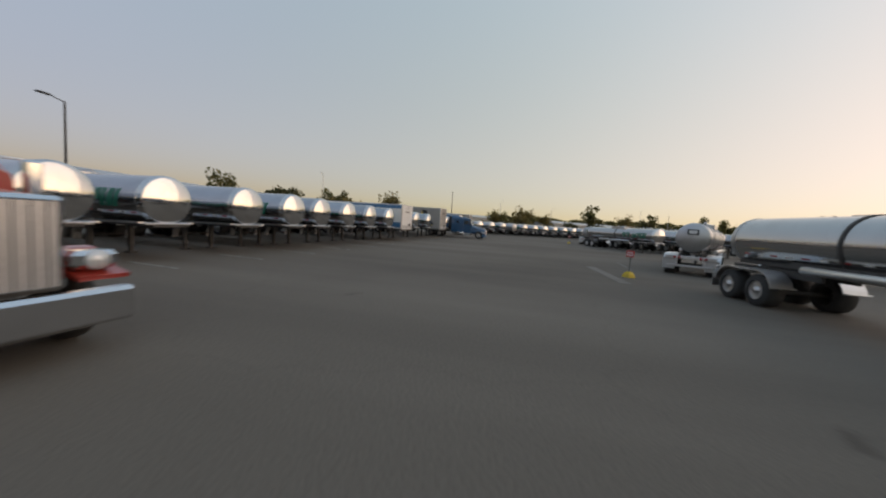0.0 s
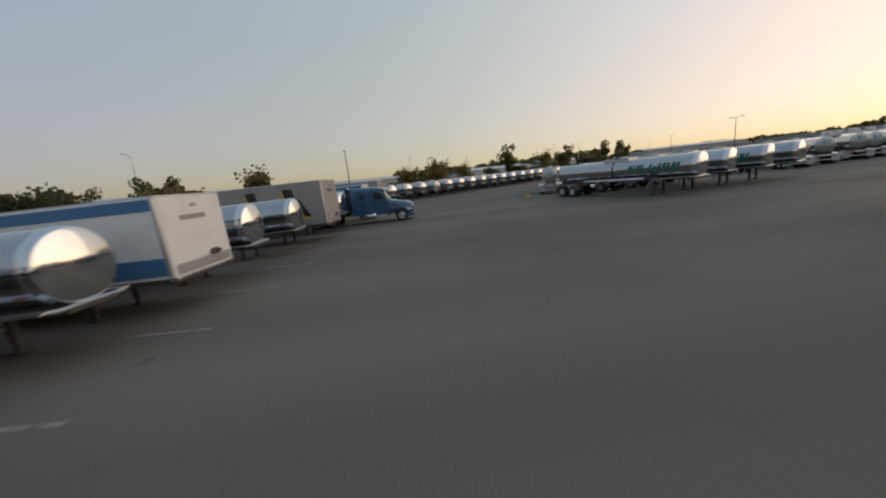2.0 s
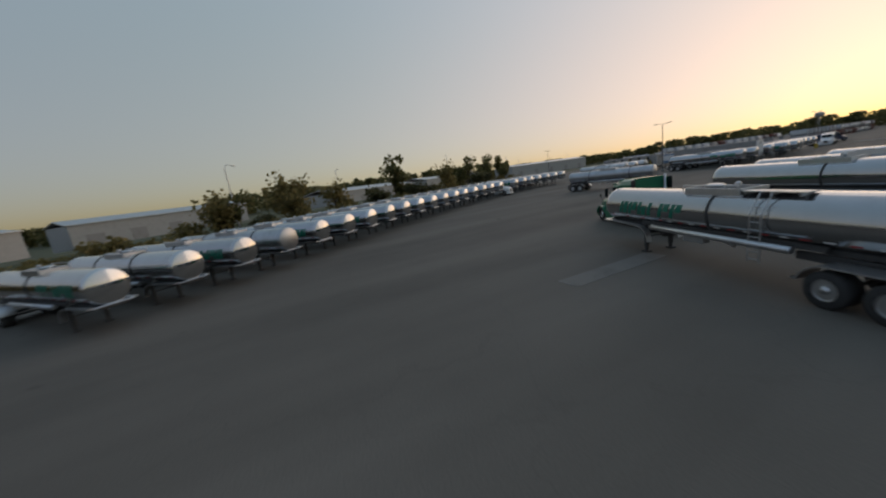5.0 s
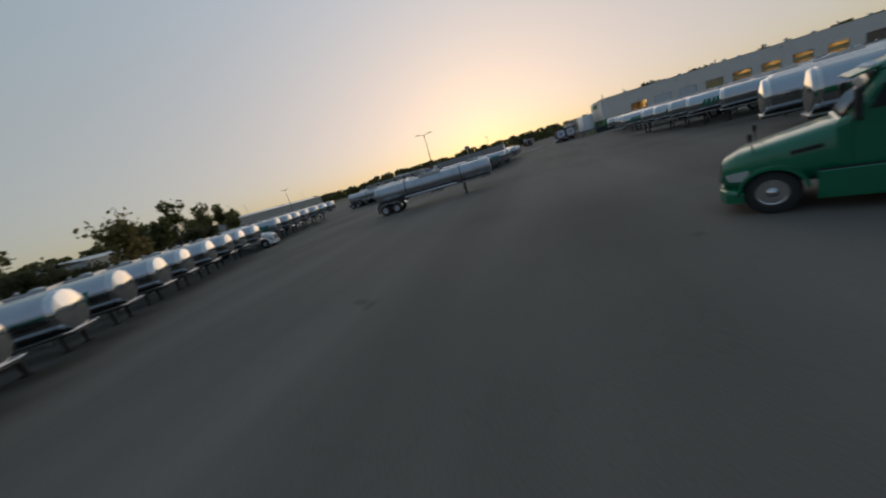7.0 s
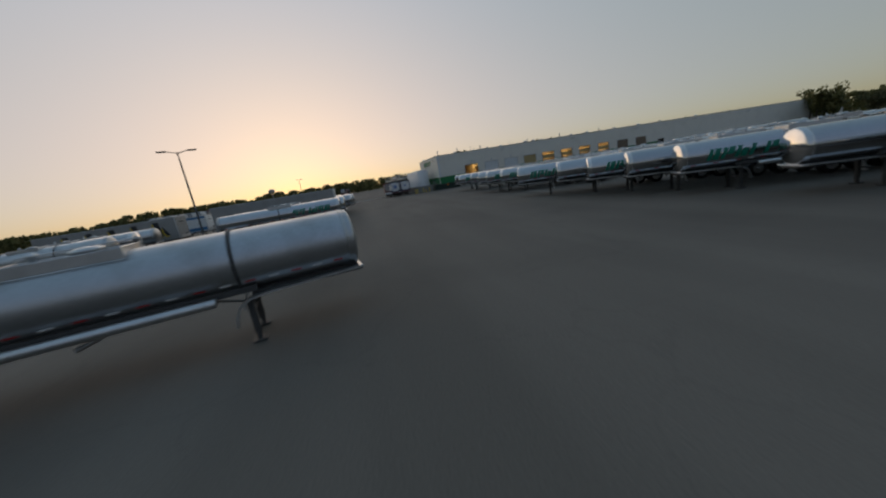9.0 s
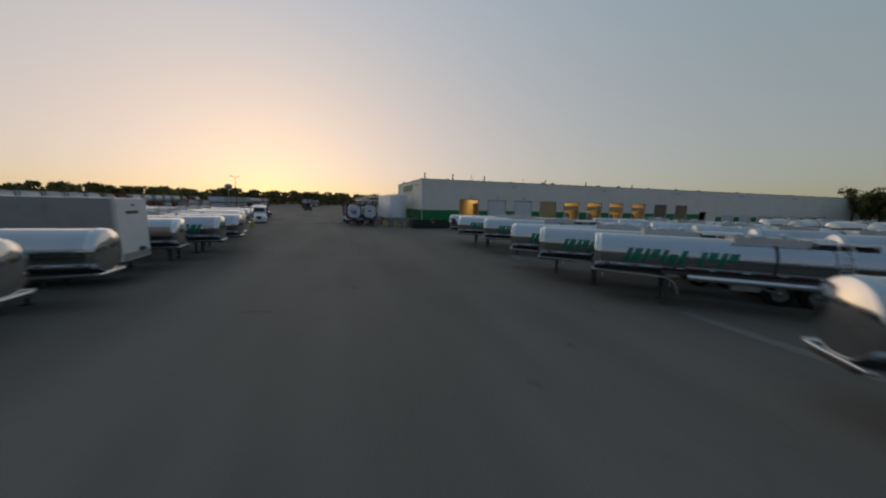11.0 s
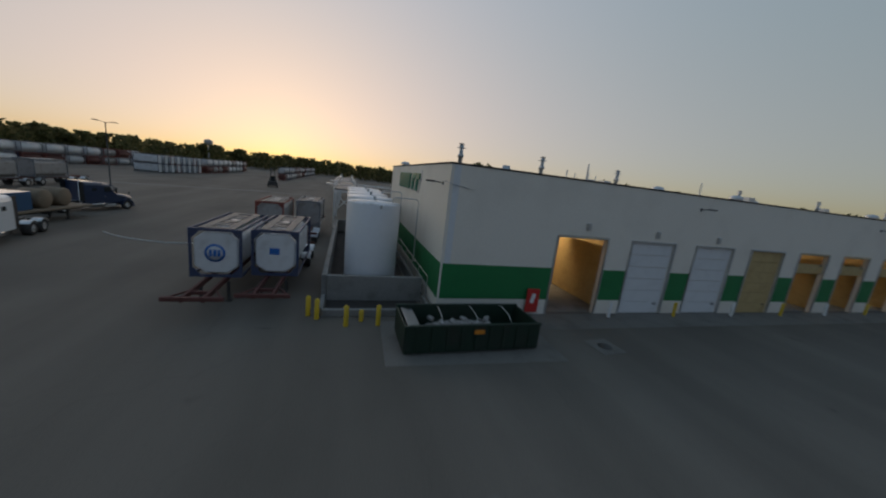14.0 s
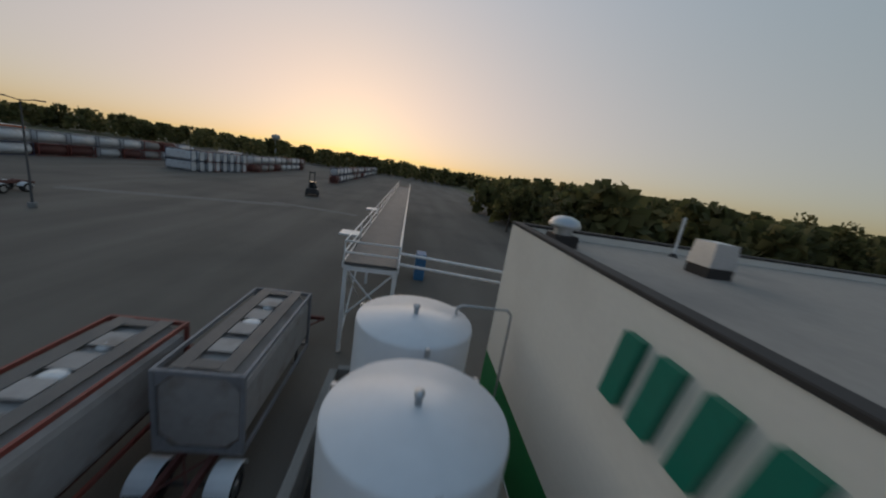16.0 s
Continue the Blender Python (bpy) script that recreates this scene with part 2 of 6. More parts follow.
M = {
    "asphalt": asphalt(),
    "concrete": mat("concrete", (0.22, 0.215, 0.2), 0.85, grain=12, amount=0.2, bump=0.2, stain=0.5, stain_color=(0.1, 0.095, 0.085)),
    # tan door paint darkened to brown: the unlit look of two doors is in the colour
    "door_tan_unlit": mat("brown_door_paint", (0.2, 0.145, 0.1), 0.7, grain=10, amount=0.15, bump=0.05, stain=0.4, stain_color=(0.12, 0.09, 0.07)),
    "patch": mat("worn_concrete_patch", (0.158, 0.147, 0.13), 0.9, grain=9, amount=0.25, bump=0.2, stain=0.8, stain_color=(0.11, 0.102, 0.09), stain_scale=0.7),
    "line": mat("worn_line_paint", (0.25, 0.25, 0.235), 0.8, grain=9, amount=0.4, stain=0.9, stain_color=(0.07, 0.07, 0.07), stain_scale=2.5),
    "grass": mat("grass", (0.06, 0.065, 0.025), 0.95, grain=3, amount=0.5, bump=0.6, stain=0.7, stain_color=(0.09, 0.075, 0.035), stain_scale=0.2),
    "steel": mat("polished_steel", (0.46, 0.465, 0.475), 0.15, 1.0, grain=3, amount=0.06, bump=0.012, stain=0.18, stain_color=(0.3, 0.29, 0.28), stain_scale=0.8, vary=0.1),
    "head": mat("mirror_polished_head", (0.62, 0.61, 0.6), 0.09, 1.0, grain=2.5, amount=0.05, bump=0.01, stain=0.2, stain_color=(0.4, 0.38, 0.36), stain_scale=1.4, vary=0.1),
    "orange": mat("orange_box_paint", (0.5, 0.13, 0.03), 0.5, amount=0.12, stain=0.3, stain_color=(0.25, 0.1, 0.05)),
    "dull": mat("brushed_steel", (0.5, 0.51, 0.52), 0.36, 1.0, grain=14, amount=0.12, bump=0.02, stain=0.35, stain_color=(0.25, 0.24, 0.22), vary=0.15),
    "alu": mat("aluminium", (0.6, 0.6, 0.6), 0.38, 1.0, grain=10, amount=0.1, bump=0.02, stain=0.3, stain_color=(0.25, 0.24, 0.22)),
    "chrome": mat("chrome", (0.7, 0.7, 0.71), 0.1, 1.0, grain=4, amount=0.04, bump=0.005),
    "frame": mat("dark_frame_paint", (0.05, 0.048, 0.046), 0.6, grain=10, amount=0.3, stain=0.4, stain_color=(0.08, 0.06, 0.045)),
    "rubber": mat("tyre_rubber", (0.035, 0.034, 0.033), 0.8, grain=20, amount=0.3, stain=0.4, stain_color=(0.06, 0.055, 0.05)),
    "dark": mat("dark_opening", (0.012, 0.012, 0.013), 0.7, amount=0.2),
    "green": mat("green_lettering_paint", (0.0, 0.16, 0.1), 0.45, grain=6, amount=0.15, stain=0.15, stain_color=(0.02, 0.1, 0.07)),
    "black": mat("black_paint", (0.015, 0.015, 0.016), 0.4, amount=0.2),
    "white": mat("white_paint", (0.72, 0.72, 0.71), 0.4, grain=5, amount=0.05, stain=0.25, stain_color=(0.45, 0.43, 0.4), stain_scale=1.6, coat=0.2),
    "red_tape": mat("red_reflective_tape", (0.4, 0.03, 0.03), 0.4, amount=0.1),
    "white_tape": mat("white_reflective_tape", (0.75, 0.73, 0.7), 0.35, amount=0.1),
    "red_lamp": mat("red_lamp_lens", (0.35, 0.02, 0.02), 0.25, amount=0.1),
    "amber": mat("amber_lens", (0.7, 0.25, 0.03), 0.25, amount=0.1),
    "lens": mat("clear_lamp_lens", (0.6, 0.62, 0.63), 0.12, 0.3, amount=0.1),
    "glass": mat("tinted_glass", (0.025, 0.03, 0.032), 0.06, 0.0, amount=0.1, bump=0.0),
    "yellow": mat("safety_yellow", (0.6, 0.4, 0.02), 0.5, grain=6, amount=0.12, stain=0.35, stain_color=(0.25, 0.18, 0.05), stain_scale=3),
    "sign_red": mat("sign_red", (0.5, 0.03, 0.025), 0.45, amount=0.1, stain=0.2, stain_color=(0.3, 0.05, 0.04)),
    "wall": mat("painted_block_wall", (0.75, 0.7, 0.62), 0.8, grain=7, amount=0.06, bump=0.08, stain=0.28, stain_color=(0.55, 0.5, 0.43), stain_scale=0.35),
    "wall_green": mat("green_wall_band", (0.012, 0.17, 0.05), 0.6, grain=7, amount=0.12, bump=0.06, stain=0.25, stain_color=(0.02, 0.1, 0.04), stain_scale=0.6),
    "roof": mat("roof_membrane", (0.33, 0.285, 0.24), 0.9, grain=5, amount=0.15, bump=0.15, stain=0.5, stain_color=(0.17, 0.16, 0.15), stain_scale=0.25),
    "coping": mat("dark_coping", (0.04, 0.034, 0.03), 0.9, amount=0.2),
    "galv": mat("galvanised_sheet", (0.5, 0.51, 0.52), 0.42, 0.9, grain=16, amount=0.2, stain=0.3, stain_color=(0.3, 0.29, 0.27)),
    "door_white": mat("dock_door_white", (0.66, 0.67, 0.68), 0.5, grain=5, amount=0.05, stain=0.25, stain_color=(0.42, 0.41, 0.4)),
    "tan": mat("wash_bay_wall", (0.45, 0.33, 0.15), 0.6, grain=4, amount=0.15, stain=0.4, stain_color=(0.25, 0.17, 0.07)),
    "tank_white": mat("white_storage_tank", (0.7, 0.71, 0.73), 0.35, grain=4, amount=0.04, stain=0.15, stain_color=(0.5, 0.5, 0.5), stain_scale=0.9, coat=0.15),
    "tank_worn": mat("peeling_tank_top", (0.7, 0.71, 0.72), 0.45, grain=6, amount=0.06, stain=1.0, stain_color=(0.3, 0.28, 0.25), stain_scale=1.1),
    "rust": mat("rust_red_chassis", (0.105, 0.034, 0.027), 0.75, grain=9, amount=0.3, bump=0.15, stain=0.5, stain_color=(0.09, 0.05, 0.04)),
    "iso_blue": mat("blue_container_frame", (0.035, 0.05, 0.105), 0.55, amount=0.2, stain=0.4, stain_color=(0.12, 0.1, 0.09)),
    "iso_red": mat("red_container_frame", (0.22, 0.05, 0.035), 0.6, amount=0.25, stain=0.4, stain_color=(0.12, 0.08, 0.07)),
    "iso_grey": mat("grey_container_frame", (0.2, 0.2, 0.21), 0.6, amount=0.25, stain=0.4, stain_color=(0.12, 0.1, 0.09)),
    "iso_tank": mat("container_tank_cladding", (0.6, 0.6, 0.6), 0.5, grain=5, amount=0.08, stain=0.5, stain_color=(0.33, 0.31, 0.29), vary=0.12),
    "iso_dirty": mat("stained_container_cladding", (0.31, 0.29, 0.275), 0.6, grain=5, amount=0.15, stain=0.85, stain_color=(0.2, 0.165, 0.14), stain_scale=1.0, vary=0.15),
    "iso_label": mat("blue_label", (0.02, 0.13, 0.42), 0.45, amount=0.1),
    "grating": mat("walkway_grating", (0.13, 0.128, 0.125), 0.6, 0.5, grain=40, amount=0.5, bump=0.5),
    "truck_blue": mat("blue_truck_paint", (0.012, 0.075, 0.17), 0.32, amount=0.06, bump=0.0, stain=0.12, stain_color=(0.05, 0.08, 0.14), coat=0.7),
    "truck_green": mat("green_truck_paint", (0.0, 0.15, 0.068), 0.3, amount=0.06, bump=0.0, stain=0.1, stain_color=(0.02, 0.08, 0.045), coat=0.7),
    "truck_red": mat("red_truck_paint", (0.3, 0.035, 0.025), 0.32, amount=0.06, bump=0.0, stain=0.1, stain_color=(0.15, 0.03, 0.03), coat=0.7),
    "truck_white": mat("white_truck_paint", (0.7, 0.7, 0.7), 0.35, amount=0.04, bump=0.0, stain=0.15, stain_color=(0.45, 0.44, 0.42), coat=0.5),
    "truck_navy": mat("navy_truck_paint", (0.015, 0.03, 0.075), 0.3, amount=0.06, bump=0.0, coat=0.7),
    "van_grey": mat("grey_van_panel", (0.3, 0.29, 0.275), 0.55, grain=5, amount=0.08, stain=0.4, stain_color=(0.2, 0.18, 0.16)),
    "van_blue": mat("blue_van_stripe", (0.05, 0.17, 0.33), 0.5, amount=0.1, stain=0.2, stain_color=(0.05, 0.1, 0.2)),
    "dumpster": mat("dark_green_dumpster", (0.008, 0.025, 0.014), 0.55, amount=0.3, stain=0.5, stain_color=(0.03, 0.025, 0.02)),
    "rubbish": mat("grey_rubbish", (0.25, 0.24, 0.23), 0.9, grain=6, amount=0.5, bump=0.5),
    "wood": mat("weathered_wood", (0.2, 0.15, 0.1), 0.85, grain=10, amount=0.35, bump=0.2),
    "bark": mat("bark", (0.07, 0.055, 0.045), 0.9, grain=9, amount=0.4, bump=0.5),
    "leaf": leaves("summer_leaves", (0.15, 0.15, 0.06), (0.23, 0.19, 0.08)),
    "leaf_autumn": leaves("turning_leaves", (0.24, 0.2, 0.08), (0.36, 0.26, 0.1)),
    "leaf_dark": leaves("dark_leaves", (0.115, 0.115, 0.058), (0.17, 0.145, 0.075)),
    "far_wall": mat("far_shed_wall", (0.4, 0.39, 0.37), 0.8, grain=2, amount=0.1, stain=0.3, stain_color=(0.3, 0.29, 0.27)),
    "lamp_warm": glow("warm_bay_light", (1.0, 0.72, 0.35), 6.0),
    "sign_glow": glow("lit_red_sign", (1.0, 0.35, 0.3), 2.5),
}


# ---- mesh tools ----
class Shape:
    """Collects vertices and faces; each call adds a form."""

    def __init__(self):
        self.v, self.f, self.s = [], [], []

    def add(self, verts, faces, smooth=False):
        k = len(self.v)
        self.v += [tuple(p) for p in verts]
        self.f += [tuple(i + k for i in f) for f in faces]
        self.s += [smooth] * len(faces)
        return self

    def box(self, c, size, rot=(0, 0, 0), ch=0.0):
        """A box, its upright and long edges chamfered by ch."""
        x, y, z = [s / 2 for s in size]
        m = pose(*c, *rot)
        if ch <= 0:
            p = [m @ Vector((sx * x, sy * y, sz * z)) for sx in (-1, 1) for sy in (-1, 1) for sz in (-1, 1)]
            return self.add(p, [(0, 1, 3, 2), (4, 6, 7, 5), (0, 4, 5, 1), (2, 3, 7, 6), (0, 2, 6, 4), (1, 5, 7, 3)])
        p, idx = [], {}
        for sx in (-1, 1):
            for sy in (-1, 1):
                for sz in (-1, 1):
                    for a, q in enumerate(((x, y - ch, z - ch), (x - ch, y, z - ch), (x - ch, y - ch, z))):
                        idx[sx, sy, sz, a] = len(p)
                        p.append(m @ Vector((sx * q[0], sy * q[1], sz * q[2])))
        f = []
        for a in range(3):
            b, c2 = (a + 1) % 3, (a + 2) % 3
            for s in (-1, 1):
                loop = []
                for u, w in ((-1, -1), (1, -1), (1, 1), (-1, 1)):
                    k = [0, 0, 0]
                    k[a], k[b], k[c2] = s, u, w
                    loop.append(idx[(*k, a)])
                f.append(tuple(loop if s > 0 else loop[::-1]))
            for u in (-1, 1):
                for w in (-1, 1):
                    k1, k2 = [0, 0, 0], [0, 0, 0]
                    k1[a], k1[b], k1[c2] = -1, u, w
                    k2[a], k2[b], k2[c2] = 1, u, w
                    q = (idx[(*k1, b)], idx[(*k2, b)], idx[(*k2, c2)], idx[(*k1, c2)])
                    f.append(q if u * w < 0 else q[::-1])
        for sx in (-1, 1):
            for sy in (-1, 1):
                for sz in (-1, 1):
                    t = tuple(idx[sx, sy, sz, a] for a in range(3))
                    f.append(t if sx * sy * sz > 0 else t[::-1])
        return self.add(p, f)

    def lathe(self, profile, a, b, seg=24, smooth=True, caps=True):
        """Turns (distance along a to b as metres, radius) rows round the axis from a towards b."""
        a, b = Vector(a), Vector(b)
        w = (b - a).normalized()
        u = w.orthogonal().normalized()
        v = w.cross(u)
        p, f = [], []
        for d, r in profile:
            for i in range(seg):
                t = 2 * math.pi * i / seg
                p.append(a + w * d + (u * math.cos(t) + v * math.sin(t)) * r)
        for j in range(len(profile) - 1):
            for i in range(seg):
                k = (i + 1) % seg
                f.append((j * seg + i, j * seg + k, (j + 1) * seg + k, (j + 1) * seg + i))
        self.add(p, f, smooth)
        if caps:
            for d, r, fl in ((*profile[0], True), (*profile[-1], False)):
                if r > 1e-4:
                    q = [a + w * d + (u * math.cos(2 * math.pi * i / seg) + v * math.sin(2 * math.pi * i / seg)) * r for i in range(seg)]
                    self.add(q, [tuple(range(seg))[::-1] if fl else tuple(range(seg))])
        return self

    def rod(self, a, b, r, seg=8):
        return self.lathe([(0, r), ((Vector(b) - Vector(a)).length, r)], a, b, seg)

    def pipe(self, pts, r, seg=8):
        for a, b in zip(pts, pts[1:]):
            self.rod(a, b, r, seg)
        return self

    def prism(self, outline, axis, lo, hi):
        """Extrudes an outline of (u, w) points along an axis from lo to hi."""
        def at(u, w, d):
            return {"x": (d, u, w), "y": (u, d, w), "z": (u, w, d)}[axis]
        n = len(outline)
        p = [at(u, w, lo) for u, w in outline] + [at(u, w, hi) for u, w in outline]
        f = [tuple(range(n)), tuple(range(n, 2 * n))[::-1]] + [(i, i + n, (i + 1) % n + n, (i + 1) % n) for i in range(n)]
        return self.add(p, f)

    def loft(self, sections, smooth=False, caps=True):
        """Joins closed sections of the same number of points."""
        n = len(sections[0])
        p = [q for s in sections for q in s]
        f = [(j * n + i, j * n + (i + 1) % n, (j + 1) * n + (i + 1) % n, (j + 1) * n + i) for j in range(len(sections) - 1) for i in range(n)]
        self.add(p, f, smooth)
        if caps:
            k = (len(sections) - 1) * n
            self.add([*sections[0]], [tuple(range(n))[::-1]])
            self.add([*sections[-1]], [tuple(range(n))])
        return self

    def mesh(self, name, material):
        me = bpy.data.meshes.new(name)
        me.from_pydata([tuple(p) for p in self.v], [], self.f)
        bm = bmesh.new()
        bm.from_mesh(me)
        bmesh.ops.recalc_face_normals(bm, faces=bm.faces)
        bm.to_mesh(me)
        bm.free()
        me.polygons.foreach_set("use_smooth", self.s)
        me.materials.append(M[material])
        return me


def part(name, shape, material, parent, label=""):
    ob = new(name, shape.mesh(name, material))
    ob.parent = parent
    return tagged(ob, label)


def same(name, mesh, parent, m, label=""):
    """A part that shares another part's mesh."""
    ob = new(name, mesh)
    ob.parent = parent
    ob.matrix_basis = m
    return tagged(ob, label)


def thing(name, label, category, group="", kind="", at=None):
    ob = new(name)
    if at is not None:
        ob.matrix_basis = at
    return tagged(ob, label, category, group, kind)


def solid(name, shape, material, label, category="", group="", kind="", at=None):
    ob = new(name, shape.mesh(name, material))
    if at is not None:
        ob.matrix_basis = at
    return tagged(ob, label, category, group, kind)


def place(x, y, turn, z=0.0):
    return pose(x, y, z, 0, 0, turn)


# ---- wheels ----
def wheel_meshes(radius, width, rim):
    tyre = Shape().lathe([(0, radius * 0.6), (0.02, radius * 0.9), (0.06, radius), (width - 0.06, radius), (width - 0.02, radius * 0.9), (width, radius * 0.6)], (0, -width / 2, 0), (0, 1, 0), 28, caps=False)
    tyre.lathe([(0, radius * 0.6), (width, radius * 0.6)], (0, -width / 2, 0), (0, 1, 0), 28, caps=False)
    disc = Shape().lathe([(0.0, 0.05), (0.0, 0.1), (0.07, 0.12), (0.08, radius * 0.36), (0.03, radius * 0.52), (0.0, radius * 0.6), (0.03, radius * 0.62)], (0, width / 2 - 0.03, 0), (0, 0, 0), 28)
    for i in range(10):
        t = i * math.tau / 10
        disc.rod((0.15 * math.cos(t), width / 2 - 0.09, 0.15 * math.sin(t)), (0.15 * math.cos(t), width / 2 - 0.045, 0.15 * math.sin(t)), 0.018, 6)
    disc.lathe([(0, 0.02), (0.01, 0.09), (0.06, 0.1)], (0, width / 2 + 0.01, 0), (0, 0, 0), 14)
    return tyre.mesh("tyre", "rubber"), disc.mesh("rim", rim)


TYRE_DUAL, RIM_DUAL = wheel_meshes(0.51, 0.56, "alu")
TYRE_STEER, RIM_STEER = wheel_meshes(0.52, 0.3, "chrome")


def wheel(parent, x, y, dual=True, r=0.51):
    """A wheel outboard to the side that the sign of y names."""
    w = new("wheel", TYRE_DUAL if dual else TYRE_STEER)
    w.parent = parent
    w.matrix_basis = pose(x, y, r, 0, 0, 0 if y > 0 else 180)
    same("rim", RIM_DUAL if dual else RIM_STEER, w, pose(0, 0, 0), "bright metal wheel rim")
    return w


def arc(cx, cz, r, a0, a1, n):
    return [(cx + r * math.cos(radians(a0 + (a1 - a0) * i / n)), cz + r * math.sin(radians(a0 + (a1 - a0) * i / n))) for i in range(n + 1)]


def strip(pts, thick):
    """A closed outline that follows a line of points at a thickness."""
    out = []
    for i, p in enumerate(pts):
        a, b = pts[max(0, i - 1)], pts[min(len(pts) - 1, i + 1)]
        d = math.hypot(b[0] - a[0], b[1] - a[1]) or 1
        out.append((p[0] - (b[1] - a[1]) / d * thick, p[1] + (b[0] - a[0]) / d * thick))
    return list(pts) + out[::-1]


# ---- tank trailer: nose at the origin, standing back along -x ----
def trailer_top(t, length, r, zc, z):
    """Catwalk, guard rail and ladder."""
    cat = Shape().box((-length / 2 - 2.1, 0.35, z + 0.03), (1.9, 0.4, 0.03))
    for x in (-length / 2 - 1.3, -length / 2 - 2.1, -length / 2 - 2.9):
        cat.box((x, 0.35, z - 0.03), (0.05, 0.4, 0.12))
    part("catwalk", cat, "galv", t)
    rail = Shape().pipe([(-length / 2 - 1.15, 0.6, z - 0.1), (-length / 2 - 1.15, 0.6, z + 0.22), (-length / 2 + 1.15, 0.6, z + 0.22), (-length / 2 + 1.15, 0.6, z - 0.1)], 0.018, 6)
    part("guard_rail", rail, "alu", t)
    ladder = Shape()
    for x in (-0.18, 0.18):
        ladder.pipe([(-length / 2 - 2.0 + x, r + 0.1, 0.75), (-length / 2 - 2.0 + x, r + 0.1, zc + 0.2), (-length / 2 - 2.0 + x, 0.55, z + 0.05)], 0.02, 6)
    for i in range(9):
        ladder.rod((-length / 2 - 2.18, r + 0.1, 0.85 + i * 0.24), (-length / 2 - 1.82, r + 0.1, 0.85 + i * 0.24), 0.014, 6)
    part("ladder", ladder, "alu", t)


def tank_trailer(name, metal="steel", style="green", ribs=(6.4,), r=0.83, zc=2.1, length=12.6, label="polished steel tank trailer", lean=False):
    t = thing(name, label, "tank trailer", "parked tank trailers")
    nose = [(0.003 + 0.13 * (i / 9) ** 2, 0.93 * i / 9) for i in range(10)] + [(0.145, 0.958), (0.17, 0.98), (0.21, 0.994), (0.26, 1.0), (0.33, 1.0), (0.335, 1.014), (0.385, 1.014), (0.39, 1.0), (0.42, 1.0)]
    part("front_head", Shape().lathe([(d, k * r) for d, k in nose], (0, 0, zc), (-1, 0, zc), 40), "head" if metal == "steel" else metal, t, "shallow domed polished tank end")
    part("barrel", Shape().lathe([(0.42, r), (length - 0.4, r)], (0, 0, zc), (-1, 0, zc), 40, caps=False), metal, t, "mirror-like metal barrel")
    part("rear_head", Shape().lathe([(d, k * r) for d, k in nose], (-length, 0, zc), (0, 0, zc), 40), "dull", t, "domed tank end with a plate")
    for x in ribs:
        part("band", Shape().lathe([(0, r), (0.0, r + 0.03), (0.09, r + 0.03), (0.09, r)], (-x, 0, zc), (-x - 1, 0, zc), 40), "frame" if len(ribs) < 4 else metal, t)
    # spill box, manhole and catwalk on top
    z = zc + r
    box = Shape()
    for sy in (-1, 1):
        box.box((-length / 2, sy * 0.52, z - 0.02), (2.3, 0.04, 0.26), ch=0.01)
    for sx in (-1, 1):
        box.box((-length / 2 + sx * 1.13, 0, z), (0.04, 1.06, 0.24), ch=0.01)
    part("spill_box", box, "alu", t, "open metal spill box")
    part("manhole", Shape().lathe([(0, 0.27), (0.2, 0.27), (0.2, 0.31), (0.25, 0.31), (0.3, 0.2), (0.32, 0.0)], (-length / 2 + 0.35, 0, z - 0.08), (-length / 2 + 0.35, 0, z + 1), 20), "alu", t)
    part("vent", Shape().lathe([(0, 0.06), (0.24, 0.06), (0.24, 0.1), (0.32, 0.09), (0.36, 0.0)], (-length / 2 - 0.55, 0, z - 0.05), (-length / 2 - 0.55, 0, z + 1), 12), "alu", t)
    if not lean:
        trailer_top(t, length, r, zc, z)
    # nose plate, upper coupler and the curved skirt down to the landing gear
    part("upper_coupler", Shape().box((-1.5, 0, 1.24), (2.9, 1.05, 0.14), ch=0.03).box((-1.5, 0, 1.38), (2.6, 0.7, 0.16)).rod((-0.95, 0, 1.18), (-0.95, 0, 1.05), 0.045, 10), "frame", t, "dark coupler plate")
    part("nose_bumper", Shape().box((-0.12, 0, 1.3), (0.12, 1.5, 0.08), ch=0.025).box((-0.35, 0, 1.27), (0.5, 1.3, 0.04)), "dull", t, "bright nose bumper bar")
    for sy in (-1, 1):
        line = [(-0.15, 1.3), (-2.6, 1.24), (-3.0, 1.18), (-3.25, 1.02), (-3.36, 0.8), (-3.4, 0.55)]
        part("fairing", Shape().prism(strip(line, -0.05), "y", sy * 0.78 - 0.12, sy * 0.78 + 0.12), "alu", t, "curved bright metal fairing")
        leg = Shape().box((-3.05, sy * 0.62, 0.72), (0.16, 0.16, 0.95), ch=0.02).box((-3.05, sy * 0.62, 0.17), (0.11, 0.11, 0.26)).box((-3.05, sy * 0.62, 0.03), (0.34, 0.3, 0.06), ch=0.015)
        part("landing_leg", leg, "frame", t)
        part("side_tube", Shape().lathe([(0, 0.1), (0.02, 0.12), (5.6, 0.12), (5.62, 0.1)], (-3.7, sy * 0.86, 1.32), (-10, sy * 0.86, 1.32), 14), "alu", t, "hose carrier tube")
        part("side_rail", Shape().box((-6.4, sy * 0.62, 1.42), (7.2, 0.08, 0.16)), "frame", t)
        tape_w, tape_r = Shape(), Shape()
        for i in range(22):
            x = -0.7 - i * 0.55
            if x < -length + 0.6:
                break
            a = radians(-34)
            (tape_w if i % 2 else tape_r).box((x, sy * (r + 0.002) * math.cos(a), zc + (r + 0.002) * math.sin(a)), (0.24, 0.012, 0.05), (sy * -34, 0, 0))
